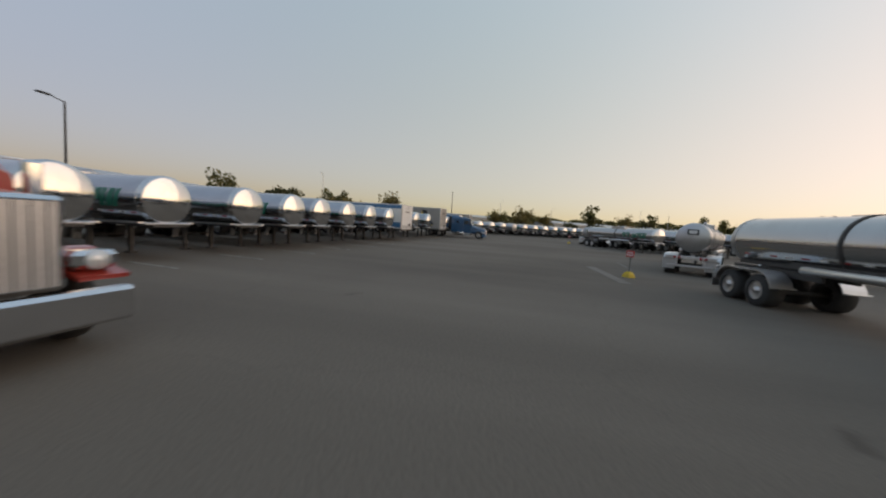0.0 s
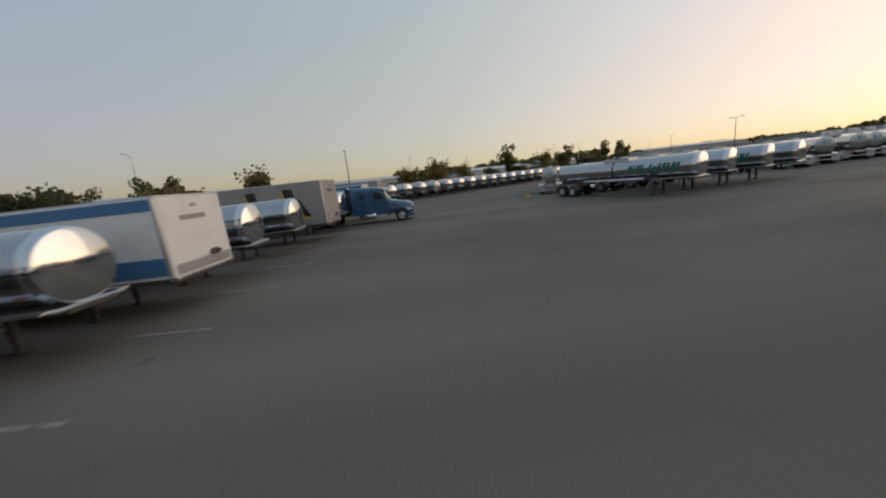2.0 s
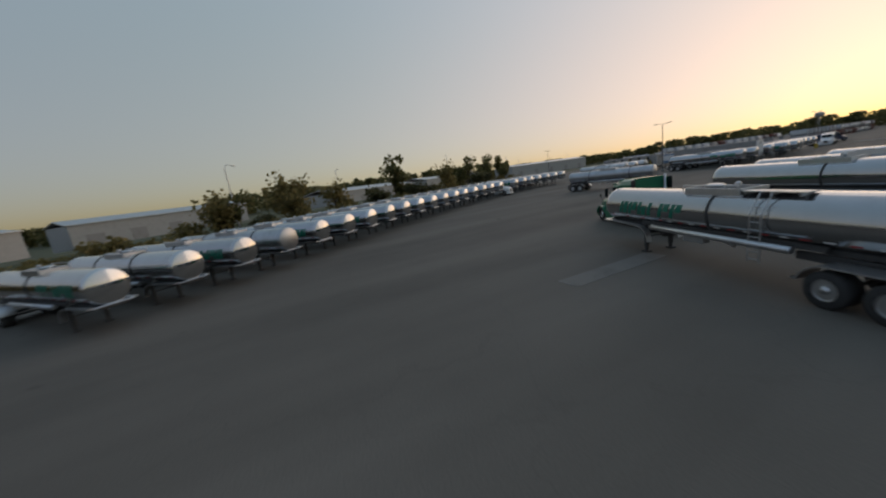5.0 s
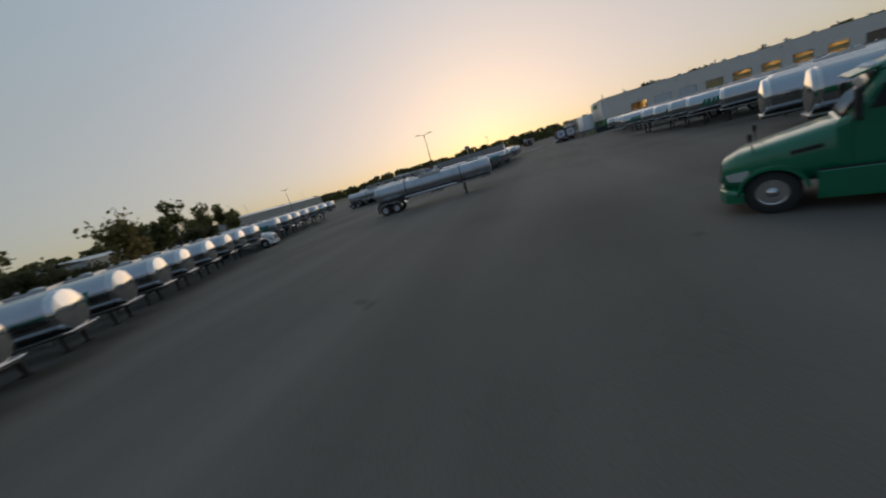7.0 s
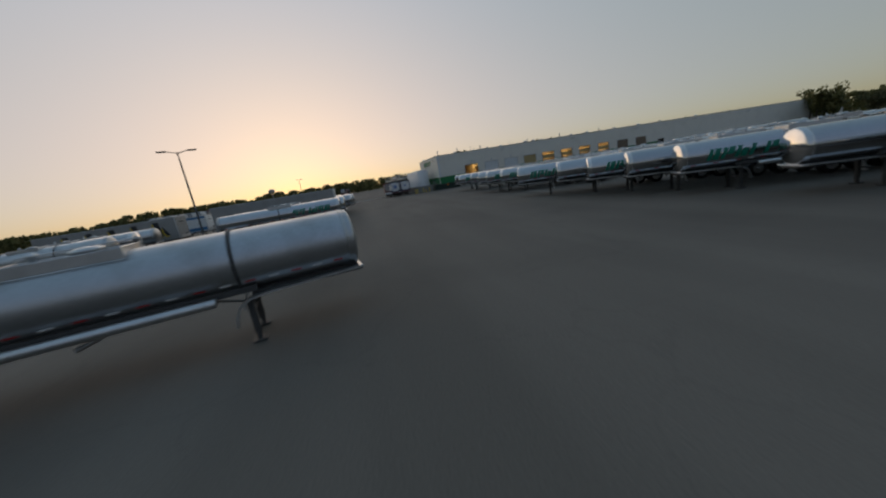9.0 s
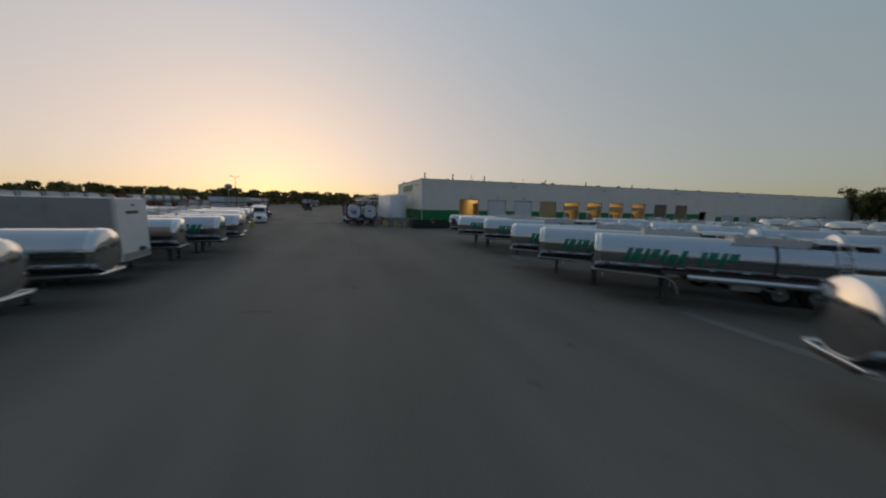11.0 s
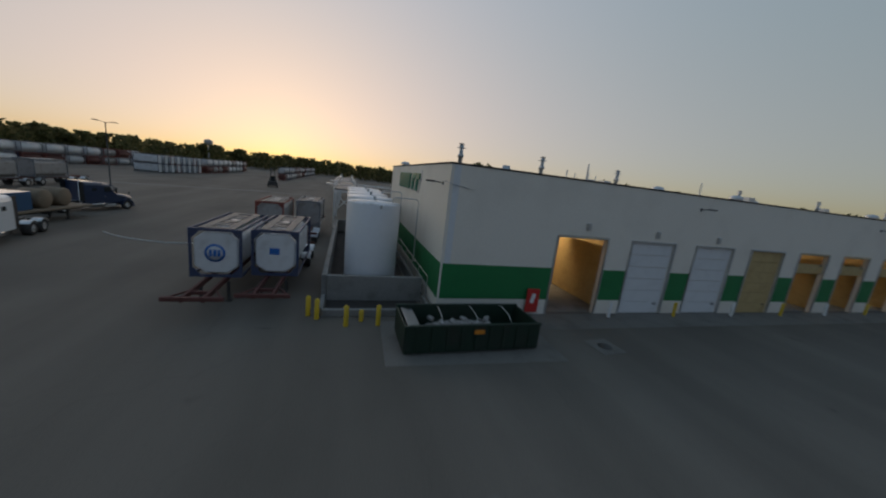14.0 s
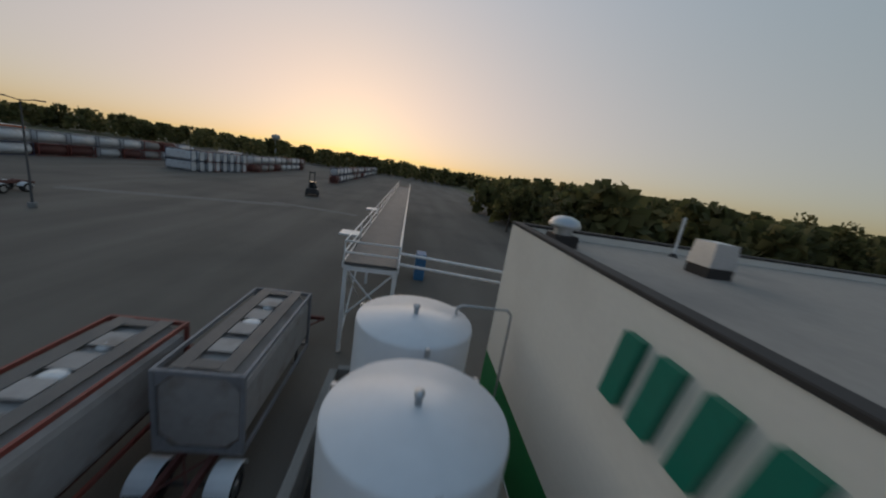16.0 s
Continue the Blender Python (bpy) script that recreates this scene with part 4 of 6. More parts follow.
# ---- tank container and its skeletal chassis ----
def tank_container(name, rail, label, shell="iso_tank", badge=True, lean=False):
    """Front face at the origin, lying along +y, its foot at z = 0."""
    t = thing(name, label, "tank container", "tank containers")
    w, h, L = 2.38, 2.55, 6.06
    zc = 1.28
    def ring(y, k):
        a, b, c = (1.0 if badge else 1.1) * k, (1.08 if badge else 1.16) * k, 0.48 * k
        return [(x, y, zc + z) for x, z in ((-a, -b + c), (-a, b - c), (-a + 0.1 * c, b - 0.7 * c), (-a + c, b), (a - c, b), (a - 0.1 * c, b - 0.7 * c), (a, b - c), (a, -b + c), (a - 0.1 * c, -b + 0.7 * c), (a - c, -b), (-a + c, -b), (-a + 0.1 * c, -b + 0.7 * c))]
    part("shell", Shape().loft([ring(0.08, 0.93), ring(0.16, 1.0), ring(L - 0.16, 1.0), ring(L - 0.08, 0.93)]), shell, t, "clad eight-sided tank")
    for x in (-1, 1):
        for y in (0.06, L - 0.06):
            part("corner_post", Shape().box((x * (w / 2 - 0.06), y, h / 2), (0.12, 0.12, h), ch=0.01), rail, t)
        for z in (0.07, h - 0.06):
            part("long_rail", Shape().box((x * (w / 2 - 0.05), L / 2, z), (0.09, L - 0.24, 0.12)), rail, t)
    for y in (0.06, L - 0.06):
        for z in (0.07, h - 0.06):
            part("cross_rail", Shape().box((0, y, z), (w - 0.24, 0.1, 0.13)), rail, t)
        for sx in (-1, 1):
            for z0, z1 in ((0.12, 0.55), (h - 0.12, h - 0.55)):
                g = Shape().prism([(sx * (w / 2 - 0.1), z1), (sx * (w / 2 - 0.1), z0), (sx * (w / 2 - 0.5), z0)], "y", y - 0.03, y + 0.03)
                if (badge or y < 1) and not lean:
                    part("gusset", g, rail, t, "triangular corner plate")
    part("walkway", Shape().box((0.6, L / 2, h + 0.01), (0.42, L - 0.3, 0.035)).box((-0.6, L / 2, h + 0.01), (0.42, L - 0.3, 0.035)).box((0, 0.4, h + 0.01), (0.76, 0.4, 0.035)).box((0, L - 0.4, h + 0.01), (0.76, 0.4, 0.035)), "grating", t, "grey top walkway")
    for i in range(0 if lean else 4):
        part("top_panel", Shape().box((0, 1.4 + i * 1.08, h + 0.02), (0.7, 0.72, 0.03), ch=0.01), "iso_dirty" if badge is False else "grating", t, "dull square top panel")
    part("hatch", Shape().lathe([(0, 0.3), (0.1, 0.3), (0.14, 0.2), (0.16, 0)], (0, L / 2, h - 0.12), (0, L / 2, 9), 18).lathe([(0, 0.2), (0.1, 0.2), (0.14, 0.1), (0.16, 0)], (0, L / 2 + 1.4, h - 0.12), (0, L / 2 + 1.4, 9), 14), "white", t)
    if badge == "round":
        part("emblem_disc", Shape().lathe([(0, 0.47), (0.015, 0.47), (0.016, 0.0)], (-0.05, 0.075, zc), (-0.05, -1, zc), 28), "iso_label", t, "round blue emblem")
        part("emblem_centre", Shape().lathe([(0, 0.36), (0.012, 0.36), (0.013, 0.0)], (-0.05, 0.06, zc), (-0.05, -1, zc), 24), "iso_tank", t)
        for x, w in ((-0.24, 0.12), (-0.05, 0.14), (0.14, 0.12)):
            part("emblem_bar", Shape().box((x, 0.04, zc), (w, 0.012, 0.36)), "iso_label", t)
    elif badge:
        part("end_badge", Shape().box((-0.05, 0.06, zc + 0.1), (0.5, 0.02, 0.36), ch=0.005), "iso_label", t, "blue square badge")
        part("side_badge", Shape().add([(1.006, y, zc + z) for y in (0.4, 0.95) for z in (-0.58, -0.29, 0.0, 0.29, 0.58)], [(i, i + 1, i + 6, i + 5) for i in range(4)], True), "iso_label", t)
    return t


def chassis(name, label, paint="rust", tail=12.6):
    """A skeletal container trailer: drawbar end at the origin, lying along +y."""
    t = thing(name, label, "container chassis", "container chassis")
    for sx in (-1, 1):
        part("beam", Shape().box((sx * 0.42, tail / 2, 1.07), (0.14, tail, 0.26), ch=0.02), paint, t)
        part("landing_leg", Shape().box((sx * 0.62, 2.7, 0.53), (0.13, 0.13, 1.0)).box((sx * 0.62, 2.7, 0.03), (0.3, 0.3, 0.06)), "frame", t)
        for y in (tail - 0.8, tail - 3.2):
            w = wheel(t, 0, 0.97 * sx)
            w.matrix_basis = pose(sx * 0.95, y, 0.51, 0, 0, -90 if sx > 0 else 90)
            part("mudguard", Shape().prism(strip(arc(y, 0.51, 0.62, 20, 160, 8), 0.03), "x", sx * 0.95 - 0.32, sx * 0.95 + 0.32), "door_white", t, "pale curved mudguard")
    part("nose_beam", Shape().box((0, 0.08, 1.09), (2.42, 0.16, 0.2), ch=0.02), paint, t)
    part("tail_beam", Shape().box((0, tail - 0.08, 1.09), (2.42, 0.16, 0.2), ch=0.02), paint, t)
    for i in range(4):
        y = 0.9 + i * (tail - 1.8) / 3
        part("cross_member", Shape().box((0, y, 1.09), (0.7, 0.12, 0.16)), paint, t)
    for sx in (-1, 1):
        part("drawbar", Shape().rod((sx * 1.1, 0.2, 1.07), (sx * 0.45, 1.4, 1.07), 0.05), paint, t)
        part("cross_brace", Shape().rod((-0.42 * sx, tail - 3.6, 1.09), (0.42 * sx, tail - 2.4, 1.09), 0.03, 6).rod((0.42 * sx, tail - 2.4, 1.09), (-0.42 * sx, tail - 1.2, 1.09), 0.03, 6).rod((-0.42 * sx, tail - 1.2, 1.09), (0.42 * sx, tail - 0.3, 1.09), 0.03, 6), paint, t)
    for y in (tail - 0.8, tail - 3.2):
        part("axle", Shape().rod((-0.85, y, 0.51), (0.85, y, 0.51), 0.07, 10), "frame", t)
    return t


# ---- ground ----
ground = solid("ground", Shape().box((0, 0, -0.53), (4000, 4000, 1.0)), "grass", "dry grass and weeds round the yard", kind="structure")
yard = solid("pavement", Shape().prism([(-36, -150), (60, -172), (170, -160), (170, 60), (40, 62), (20, 330), (-150, 330), (-125, -20), (-90, -70)], "z", -0.3, 0.0), "asphalt", "wide grey asphalt truck yard with worn patches", kind="structure")
for x, y, a, w, d in ((-1.95, -108.2, -1, 1.05, 5.6), (0.95, -3.1, -2, 8.4, 4.2), (33, -1.1, 0, 64, 2.1), (41.5, -112.0, -6, 5.2, 0.16), (47.0, -114.4, 2, 6.0, 0.5), (-1.05, -50.5, 87, 5.4, 0.6), (22.0, -134.6, 150, 6.5, 0.8), (-37, 66, 24, 28, 2.4), (-20, 72, -8, 15, 1.8), (-0.4, -33.7, 85, 2.4, 0.8), (-9.0, -11.3, 8, 1.0, 0.7)):
    solid("concrete_patch", Shape().box((0, 0, 0.003), (w, d, 0.012)), "patch", "pale worn concrete strip in the asphalt", "concrete patch", kind="structure", at=place(x, y, a))
for i in range(16):
    x = 60.0 - i * 3.3
    solid("stall_line", Shape().box((0, 0, 0.003), (2.2, 0.1, 0.01)), "line", "faded white stall line on asphalt", "road marking", kind="structure", at=place(x, -128.4 - 0.047 * (x - 21.6), 87))


def manhole_pad(x, y, a):
    t = thing("manhole_cover", "round iron cover in a pale concrete square", "manhole", at=place(x, y, a))
    part("surround", Shape().box((0, 0, 0.006), (1.5, 1.5, 0.02), ch=0.004), "patch", t)
    part("lid", Shape().lathe([(0, 0.36), (0.012, 0.36), (0.014, 0.0)], (0, 0, 0.014), (0, 0, 1), 24), "frame", t, "dark iron lid")


manhole_pad(-1.75, -11.8, 10)
manhole_pad(8.1, -4.2, 5)

# ---- building ----
BX, BY, BZ, TH = 136.0, 23.9, 8.35, 0.3
DOORS = [(x, 3.6, 4.95) for x in (7.2, 12.85, 18.5, 24.1, 29.7, 35.4, 41.2, 47.4, 53.8, 60.2)] + [(68.0, 2.2, 3.5)] + [(76.4 + i * 6.4, 2.9, 2.75) for i in range(7)]
wall = Shape()
edges = [0.0]
for x, w, h in DOORS:
    wall.box(((edges[-1] + x) / 2, TH / 2, BZ / 2), (x - edges[-1], TH, BZ))
    wall.box((x + w / 2, TH / 2, (BZ + h) / 2), (w, TH, BZ - h))
    edges.append(x + w)
wall.box(((edges[-1] + BX) / 2, TH / 2, BZ / 2), (BX - edges[-1], TH, BZ))
front = solid("wall_south", wall, "wall", "long pale painted block wall with dock doors", kind="structure")
side = solid("wall_west", Shape().box((TH / 2, (BY + TH) / 2, BZ / 2), (TH, BY - TH, BZ)), "wall", "pale painted block end wall with raised green blocks", kind="structure")
solid("wall_north", Shape().box((BX / 2 + TH / 2, BY - TH / 2 - 0.002, BZ / 2), (BX - TH, TH, BZ)), "wall", "pale painted rear wall", kind="structure")
solid("wall_east", Shape().box((BX - TH / 2 - 0.002, BY / 2, BZ / 2), (TH, BY - 2 * TH - 0.01, BZ)), "wall", "pale painted end wall", kind="structure")
solid("ceiling", Shape().box((BX / 2, BY / 2, BZ - 0.33), (BX - 2 * TH, BY - 2 * TH, 0.16)), "roof", "flat grey-brown membrane roof inside a low parapet", kind="structure")
cope = Shape().box((BX / 2, 0.14, BZ + 0.05), (BX + 0.08, 0.36, 0.1), ch=0.02).box((0.14, BY / 2, BZ + 0.055), (0.36, BY - 0.4, 0.1), ch=0.02).box((BX / 2, BY - 0.15, BZ + 0.05), (BX + 0.08, 0.36, 0.1), ch=0.02).box((BX - 0.15, BY / 2, BZ + 0.055), (0.36, BY - 0.4, 0.1), ch=0.02)
solid("trim", cope, "coping", "dark metal coping along the parapet", kind="structure")
def band(c, size):
    solid("green_wall_band", Shape().box(c, size), "wall_green", "green painted band low on the wall", kind="structure")


e0 = 0.0
for x, w, h in DOORS[:11]:
    band(((e0 + x) / 2, -0.006, 1.98), (x - e0 - 0.24, 0.012, 2.04))
    e0 = x + w
for x, w, h in DOORS[11:]:
    band((x - 1.75, -0.006, 1.9), (2.2, 0.012, 1.2))
band((-0.006, BY / 2, 1.98), (0.012, BY - 0.02, 2.04))
solid("floor", Shape().box((BX / 2, BY / 2, -0.02), (BX - 2 * TH, BY - 2 * TH, 0.08)), "concrete", "bare concrete bay floor", kind="structure")
for i, (x, w, h) in enumerate(DOORS):
    fr = Shape().box((x - 0.05, -0.01, h / 2), (0.12, 0.1, h + 0.1), ch=0.01).box((x + w + 0.05, -0.01, h / 2), (0.12, 0.1, h + 0.1), ch=0.01).box((x + w / 2, -0.01, h + 0.06), (w + 0.22, 0.1, 0.12), ch=0.01)
    solid("door_frame", fr, "galv", "plain metal dock door frame", kind="structure")


def sectional(name, x, w, h, lift, material, label):
    """A sectional door that is raised by lift metres; its upper panels have turned in along the ceiling."""
    t = thing(name, label, "dock door", "dock doors", at=place(x + w / 2, 0.12, 0))
    n = 6
    ph = h / n
    for k in range(n):
        z = k * ph + lift
        if z + ph <= h + 0.01:
            part("panel", Shape().box((0, 0, z + ph / 2), (w - 0.06, 0.05, ph - 0.02), ch=0.012), material, t)
        else:
            part("panel", Shape().box((0, 0.5 + (z + ph / 2 - h), h + 0.12), (w - 0.06, ph - 0.02, 0.05), ch=0.012), material, t)
    if lift < h - 0.5:
        part("handle", Shape().box((w / 2 - 0.5, -0.04, lift + 0.7), (0.3, 0.05, 0.12), ch=0.02), "frame", t)
    return t


for i, (x, w, h) in enumerate(DOORS):
    if i in (1, 2):
        sectional("dock_door", x, w, h, 0.0, "door_white", "closed white sectional dock door")
    elif i > 10:
        sectional("dock_door", x, w, h, 0.0, "door_white", "closed pale dock-high loading door")
    elif i == 0:
        sectional("dock_door", x, w, h, 4.3, "tan", "raised tan sectional door of a lit bay")
    elif i in (3, 8, 9):
        sectional("dock_door", x, w, h, 0.0, "tan" if i == 3 else "door_tan_unlit", "closed plain tan sectional door" if i == 3 else "closed tan sectional door, its unlit look painted as dull brown")
    else:
        sectional("dock_door", x, w, h, 3.4, "tan", "raised tan sectional door of a lit bay")
# wash bays behind the doors
for x in (5.6, 11.8, 23.1, 28.7, 34.3, 40.1, 46.2, 52.4, 58.8, 65.0):
    solid("bay_wall", Shape().box((x, 7.2, 3.5), (0.2, 13.6, 6.8)), "tan", "tan wash bay partition", kind="structure")
solid("bay_back_wall", Shape().box((35.4, 14.2, 3.5), (59.6, 0.2, 6.8)), "tan", "tan wash bay rear wall", kind="structure")
for x in (9.0, 31.5, 37.2, 43.1, 49.3, 61.9):
    lt = thing("bay_light", "warm strip light under the bay ceiling", "ceiling light", "bay lights", at=pose(x, 5.0, 6.6))
    part("housing", Shape().box((0, 0, 0.06), (0.3, 1.6, 0.1), ch=0.02), "galv", lt)
    part("diffuser", Shape().box((0, 0, -0.01), (0.24, 1.5, 0.04)), "lamp_warm", lt)
    lamp = new("bay_lamp", bpy.data.lights.new("bay_lamp", "AREA"))
    lamp.data.shape, lamp.data.size, lamp.data.size_y, lamp.data.energy, lamp.data.color = "RECTANGLE", 0.3, 1.5, 300 if x < 10 else 150, (1.0, 0.76, 0.47)
    lamp.matrix_world = pose(x, 5.0, 6.5)
gantry = thing("wash_gantry", "dark steel wash platform inside the lit bay", "platform", at=pose(7.0, 4.4, 0))
part("deck", Shape().box((0, 0, 2.5), (1.5, 5.0, 0.14), ch=0.02), "frame", gantry)
part("gangway", Shape().box((1.35, -1.2, 2.32), (1.5, 0.8, 0.1), (0, 14, 0), ch=0.02), "frame", gantry, "sloping fold-down gangway")
for dy in (-2.3, 0.0, 2.3):
    part("post", Shape().box((-0.6, dy, 1.25), (0.12, 0.12, 2.5)), "frame", gantry)
    part("post", Shape().box((0.6, dy, 1.25), (0.12, 0.12, 2.5)), "frame", gantry)
part("hand_rail", Shape().rod((-0.6, -2.4, 3.5), (-0.6, 2.4, 3.5), 0.03, 6).rod((-0.6, -2.4, 2.5), (-0.6, -2.4, 3.5), 0.03, 6).rod((-0.6, 2.4, 2.5), (-0.6, 2.4, 3.5), 0.03, 6), "galv", gantry)
solid("tool_chest", Shape().box((9.6, 9.0, 0.55), (2.2, 1.0, 1.1), ch=0.04), "rust", "rust-brown chest at the back of the bay", "chest")
# raised blocks in place of the lettering on the end wall
wall_sign = thing("wall_sign", "row of raised green blocks on the pale end wall", "sign")
for i in range(6):
    y1 = 16.75 - i * 1.6
    g = Shape()
    g.prism([(y1, 6.45), (y1 - 0.22, 7.75), (y1 - 0.66, 7.75), (y1 - 0.44, 6.45)], "x", -0.16, 0.0)
    if i < 3:
        g.prism([(y1 - 0.78, 6.45), (y1 - 1.0, 7.75), (y1 - 1.44, 7.75), (y1 - 1.22, 6.45)], "x", -0.16, 0.0)
    elif i > 3:
        g.prism([(y1 - 0.6, 7.30), (y1 - 0.66, 7.75), (y1 - 1.5, 7.75), (y1 - 1.44, 7.30)], "x", -0.156, 0.0)
    part("block", g, "green", wall_sign, "raised green block")
part("stroke", Shape().pipe([(-0.05, 7.0, 8.00), (-0.05, 7.05, 7.55), (-0.05, 7.25, 6.95), (-0.05, 7.75, 6.40), (-0.05, 8.3, 6.30)], 0.035, 6), "white", wall_sign, "thin pale curved stroke")


def wall_lamp(x, y, z, turn):
    t = thing("wall_lamp", "dark arm floodlight on the wall", "wall lamp", "wall lamps", at=pose(x, y, z, 0, 0, turn))
    part("arm", Shape().rod((0, 0, 0), (0, -0.55, 0.06), 0.03).box((0, -0.01, 0), (0.16, 0.03, 0.22)), "frame", t)
    part("head", Shape().box((0, -0.75, 0.06), (0.28, 0.5, 0.1), ch=0.03), "frame", t)


# lit patch on the wall beside the corner, put in as a paler strip
solid("corner_strip", Shape().box((0.36, -0.006, BZ / 2 + 1.5), (0.36, 0.012, BZ - 3.06)), "door_white", "pale strip standing for the lit patch beside the wall corner", kind="structure")
fixture = thing("corner_bracket", "bent conduit bracket with a loose cable at the wall corner", "bracket")
part("conduit", Shape().pipe([(-0.05, 0.55, 7.42), (-0.07, 0.05, 7.38), (-0.05, -0.07, 7.36), (0.35, -0.08, 7.28), (0.7, -0.08, 7.24)], 0.014, 8), "galv", fixture)
part("cable", Shape().pipe([(0.7, -0.07, 7.24), (0.95, -0.05, 7.2), (1.4, -0.03, 7.12)], 0.01, 6), "frame", fixture)
part("junction_box", Shape().box((-0.05, 0.6, 7.43), (0.06, 0.07, 0.06), ch=0.01), "frame", fixture)
wall_lamp(0, 1.27, 7.3, -90)
for x in (17.9, 39.0, 60.0, 81.0, 102.0):
    wall_lamp(x, 0, 7.5, 0)
for x, z in ((9.15, 5.7), (14.7, 5.55), (20.3, 5.5)):
    solid("bay_marker", Shape().box((x, -0.06, z), (0.3, 0.1, 0.42), ch=0.02), "galv", "small grey box light above the door", "wall lamp", "wall boxes")
for x in (11.6, 17.2, 22.9, 28.5, 34.1, 39.9):
    solid("bollard", Shape().lathe([(0, 0.11), (0.95, 0.11), (1.03, 0.07), (1.06, 0)], (x, -0.55, 0), (x, -0.55, 1), 14), "yellow" if x in (17.2, 28.5, 39.9) else "white", "short guard post between dock doors", "bollard", "guard posts")
solid("fire_panel", Shape().box((6.0, -0.2, 0.95), (0.85, 0.06, 1.5), ch=0.01), "sign_red", "red board leaning by the first bay", "sign")
solid("board_mark", Shape().box((6.0, -0.236, 1.1), (0.25, 0.006, 0.6), (0, 12, 0)), "white", "white stroke on the red board", "sign")

# ---- roof plant ----


def roof_vent(x, y, kind):
    z = BZ - 0.25
    if kind == "stack":
        t = thing("roof_stack", "tall galvanised roof exhaust stack with a rain cap", "roof vent", "roof vents", at=pose(x, y, z))
        part("base", Shape().box((0, 0, 0.12), (0.5, 0.5, 0.24), ch=0.03), "galv", t)
        part("flue", Shape().lathe([(0.2, 0.12), (0.7, 0.12), (0.71, 0.17), (0.86, 0.17), (0.87, 0.11), (1.2, 0.11)], (0, 0, 0), (0, 0, 1), 18), "galv", t)
        part("cap", Shape().lathe([(1.2, 0.25), (1.22, 0.25), (1.23, 0.13), (1.42, 0.13), (1.43, 0.16), (1.46, 0.0)], (0, 0, 0), (0, 0, 1), 18), "galv", t)
    elif kind == "mushroom":
        t = thing("roof_fan", "mushroom-shaped galvanised roof fan", "roof vent", "roof vents", at=pose(x, y, z))
        part("curb", Shape().box((0, 0, 0.18), (0.8, 0.8, 0.36), ch=0.02), "coping", t)
        part("neck", Shape().lathe([(0.36, 0.3), (0.62, 0.3)], (0, 0, 0), (0, 0, 1), 18), "galv", t)
        part("hood", Shape().lathe([(0.6, 0.5), (0.68, 0.52), (0.86, 0.42), (0.95, 0.2), (0.97, 0)], (0, 0, 0), (0, 0, 1), 20), "galv", t)
    elif kind == "big":
        t = thing("roof_fan", "large square roof fan with a stepped drum", "roof vent", "roof vents", at=pose(x, y, z))
        part("curb", Shape().box((0, 0, 0.2), (1.3, 1.3, 0.4), ch=0.02), "coping", t)
        part("skirt", Shape().loft([[(-0.62, -0.62, 0.4), (0.62, -0.62, 0.4), (0.62, 0.62, 0.4), (-0.62, 0.62, 0.4)], [(-0.45, -0.45, 0.62), (0.45, -0.45, 0.62), (0.45, 0.45, 0.62), (-0.45, 0.45, 0.62)]]), "galv", t)
        part("drum", Shape().lathe([(0.6, 0.42), (1.0, 0.42), (1.02, 0.36), (1.25, 0.34), (1.27, 0.0)], (0, 0, 0), (0, 0, 1), 22), "galv", t)
    elif kind == "box":
        t = thing("roof_unit", "boxy pale rooftop ventilation unit", "roof vent", "roof vents", at=pose(x, y, z))
        part("curb", Shape().box((0, 0, 0.15), (0.8, 0.8, 0.3)), "coping", t)
        part("hood", Shape().loft([[(-0.42, -0.42, 0.3), (0.42, -0.42, 0.3), (0.42, 0.42, 0.3), (-0.42, 0.42, 0.3)], [(-0.36, -0.36, 1.0), (0.36, -0.36, 1.0), (0.36, 0.36, 1.0), (-0.36, 0.36, 1.0)]]), "galv", t)
    else:
        t = thing("vent_pipe", "thin pale roof vent pipe", "roof vent", "roof pipes", at=pose(x, y, z))
        part("tube", Shape().rod((0, 0, 0), (0, 0, 1.5), 0.05, 10), "white", t)
        part("collar", Shape().lathe([(0, 0.16), (0.1, 0.1), (0.14, 0.06)], (0, 0, 0), (0, 0, 1), 12), "coping", t)


for x, y, k in ((1.15, 22.1, "mushroom"), (4.9, 20.3, "box"), (6.0, 22.9, "pipe"), (11.6, 20.2, "pipe"), (0.8, 1.2, "stack"), (6.2, 1.6, "stack"), (13.2, 3.0, "stack"), (8.2, 10.6, "big"), (16.2, 12.9, "mushroom"), (12.6, 17.2, "mushroom"), (18.3, 17.4, "mushroom"), (11.4, 19.0, "pipe"), (14.6, 19.3, "pipe"), (16.5, 12.1, "pipe"), (13.4, 9.1, "pipe"), (19.0, 12.1, "pipe"), (16.7, 10.2, "box"), (15.6, 9.0, "pipe"),
                (10.2, 2.4, "pipe"), (17.5, 9, "box"), (20.5, 6, "mushroom"), (22, 3.5, "pipe"), (28, 4.5, "stack"), (27, 4, "mushroom"), (30, 5, "box"), (34, 7, "mushroom"), (38, 4, "stack"), (43, 6, "box"), (47, 4, "mushroom"), (52, 5, "stack"), (58, 6, "box"), (66, 5, "mushroom"), (75, 6, "box"), (88, 5, "mushroom")):
    roof_vent(x, y, k)
# low annex at the far end
solid("annex", Shape().box((141, 5, 2.0), (9.6, 10, 4.0)), "wall", "low pale annex at the far end", "building")

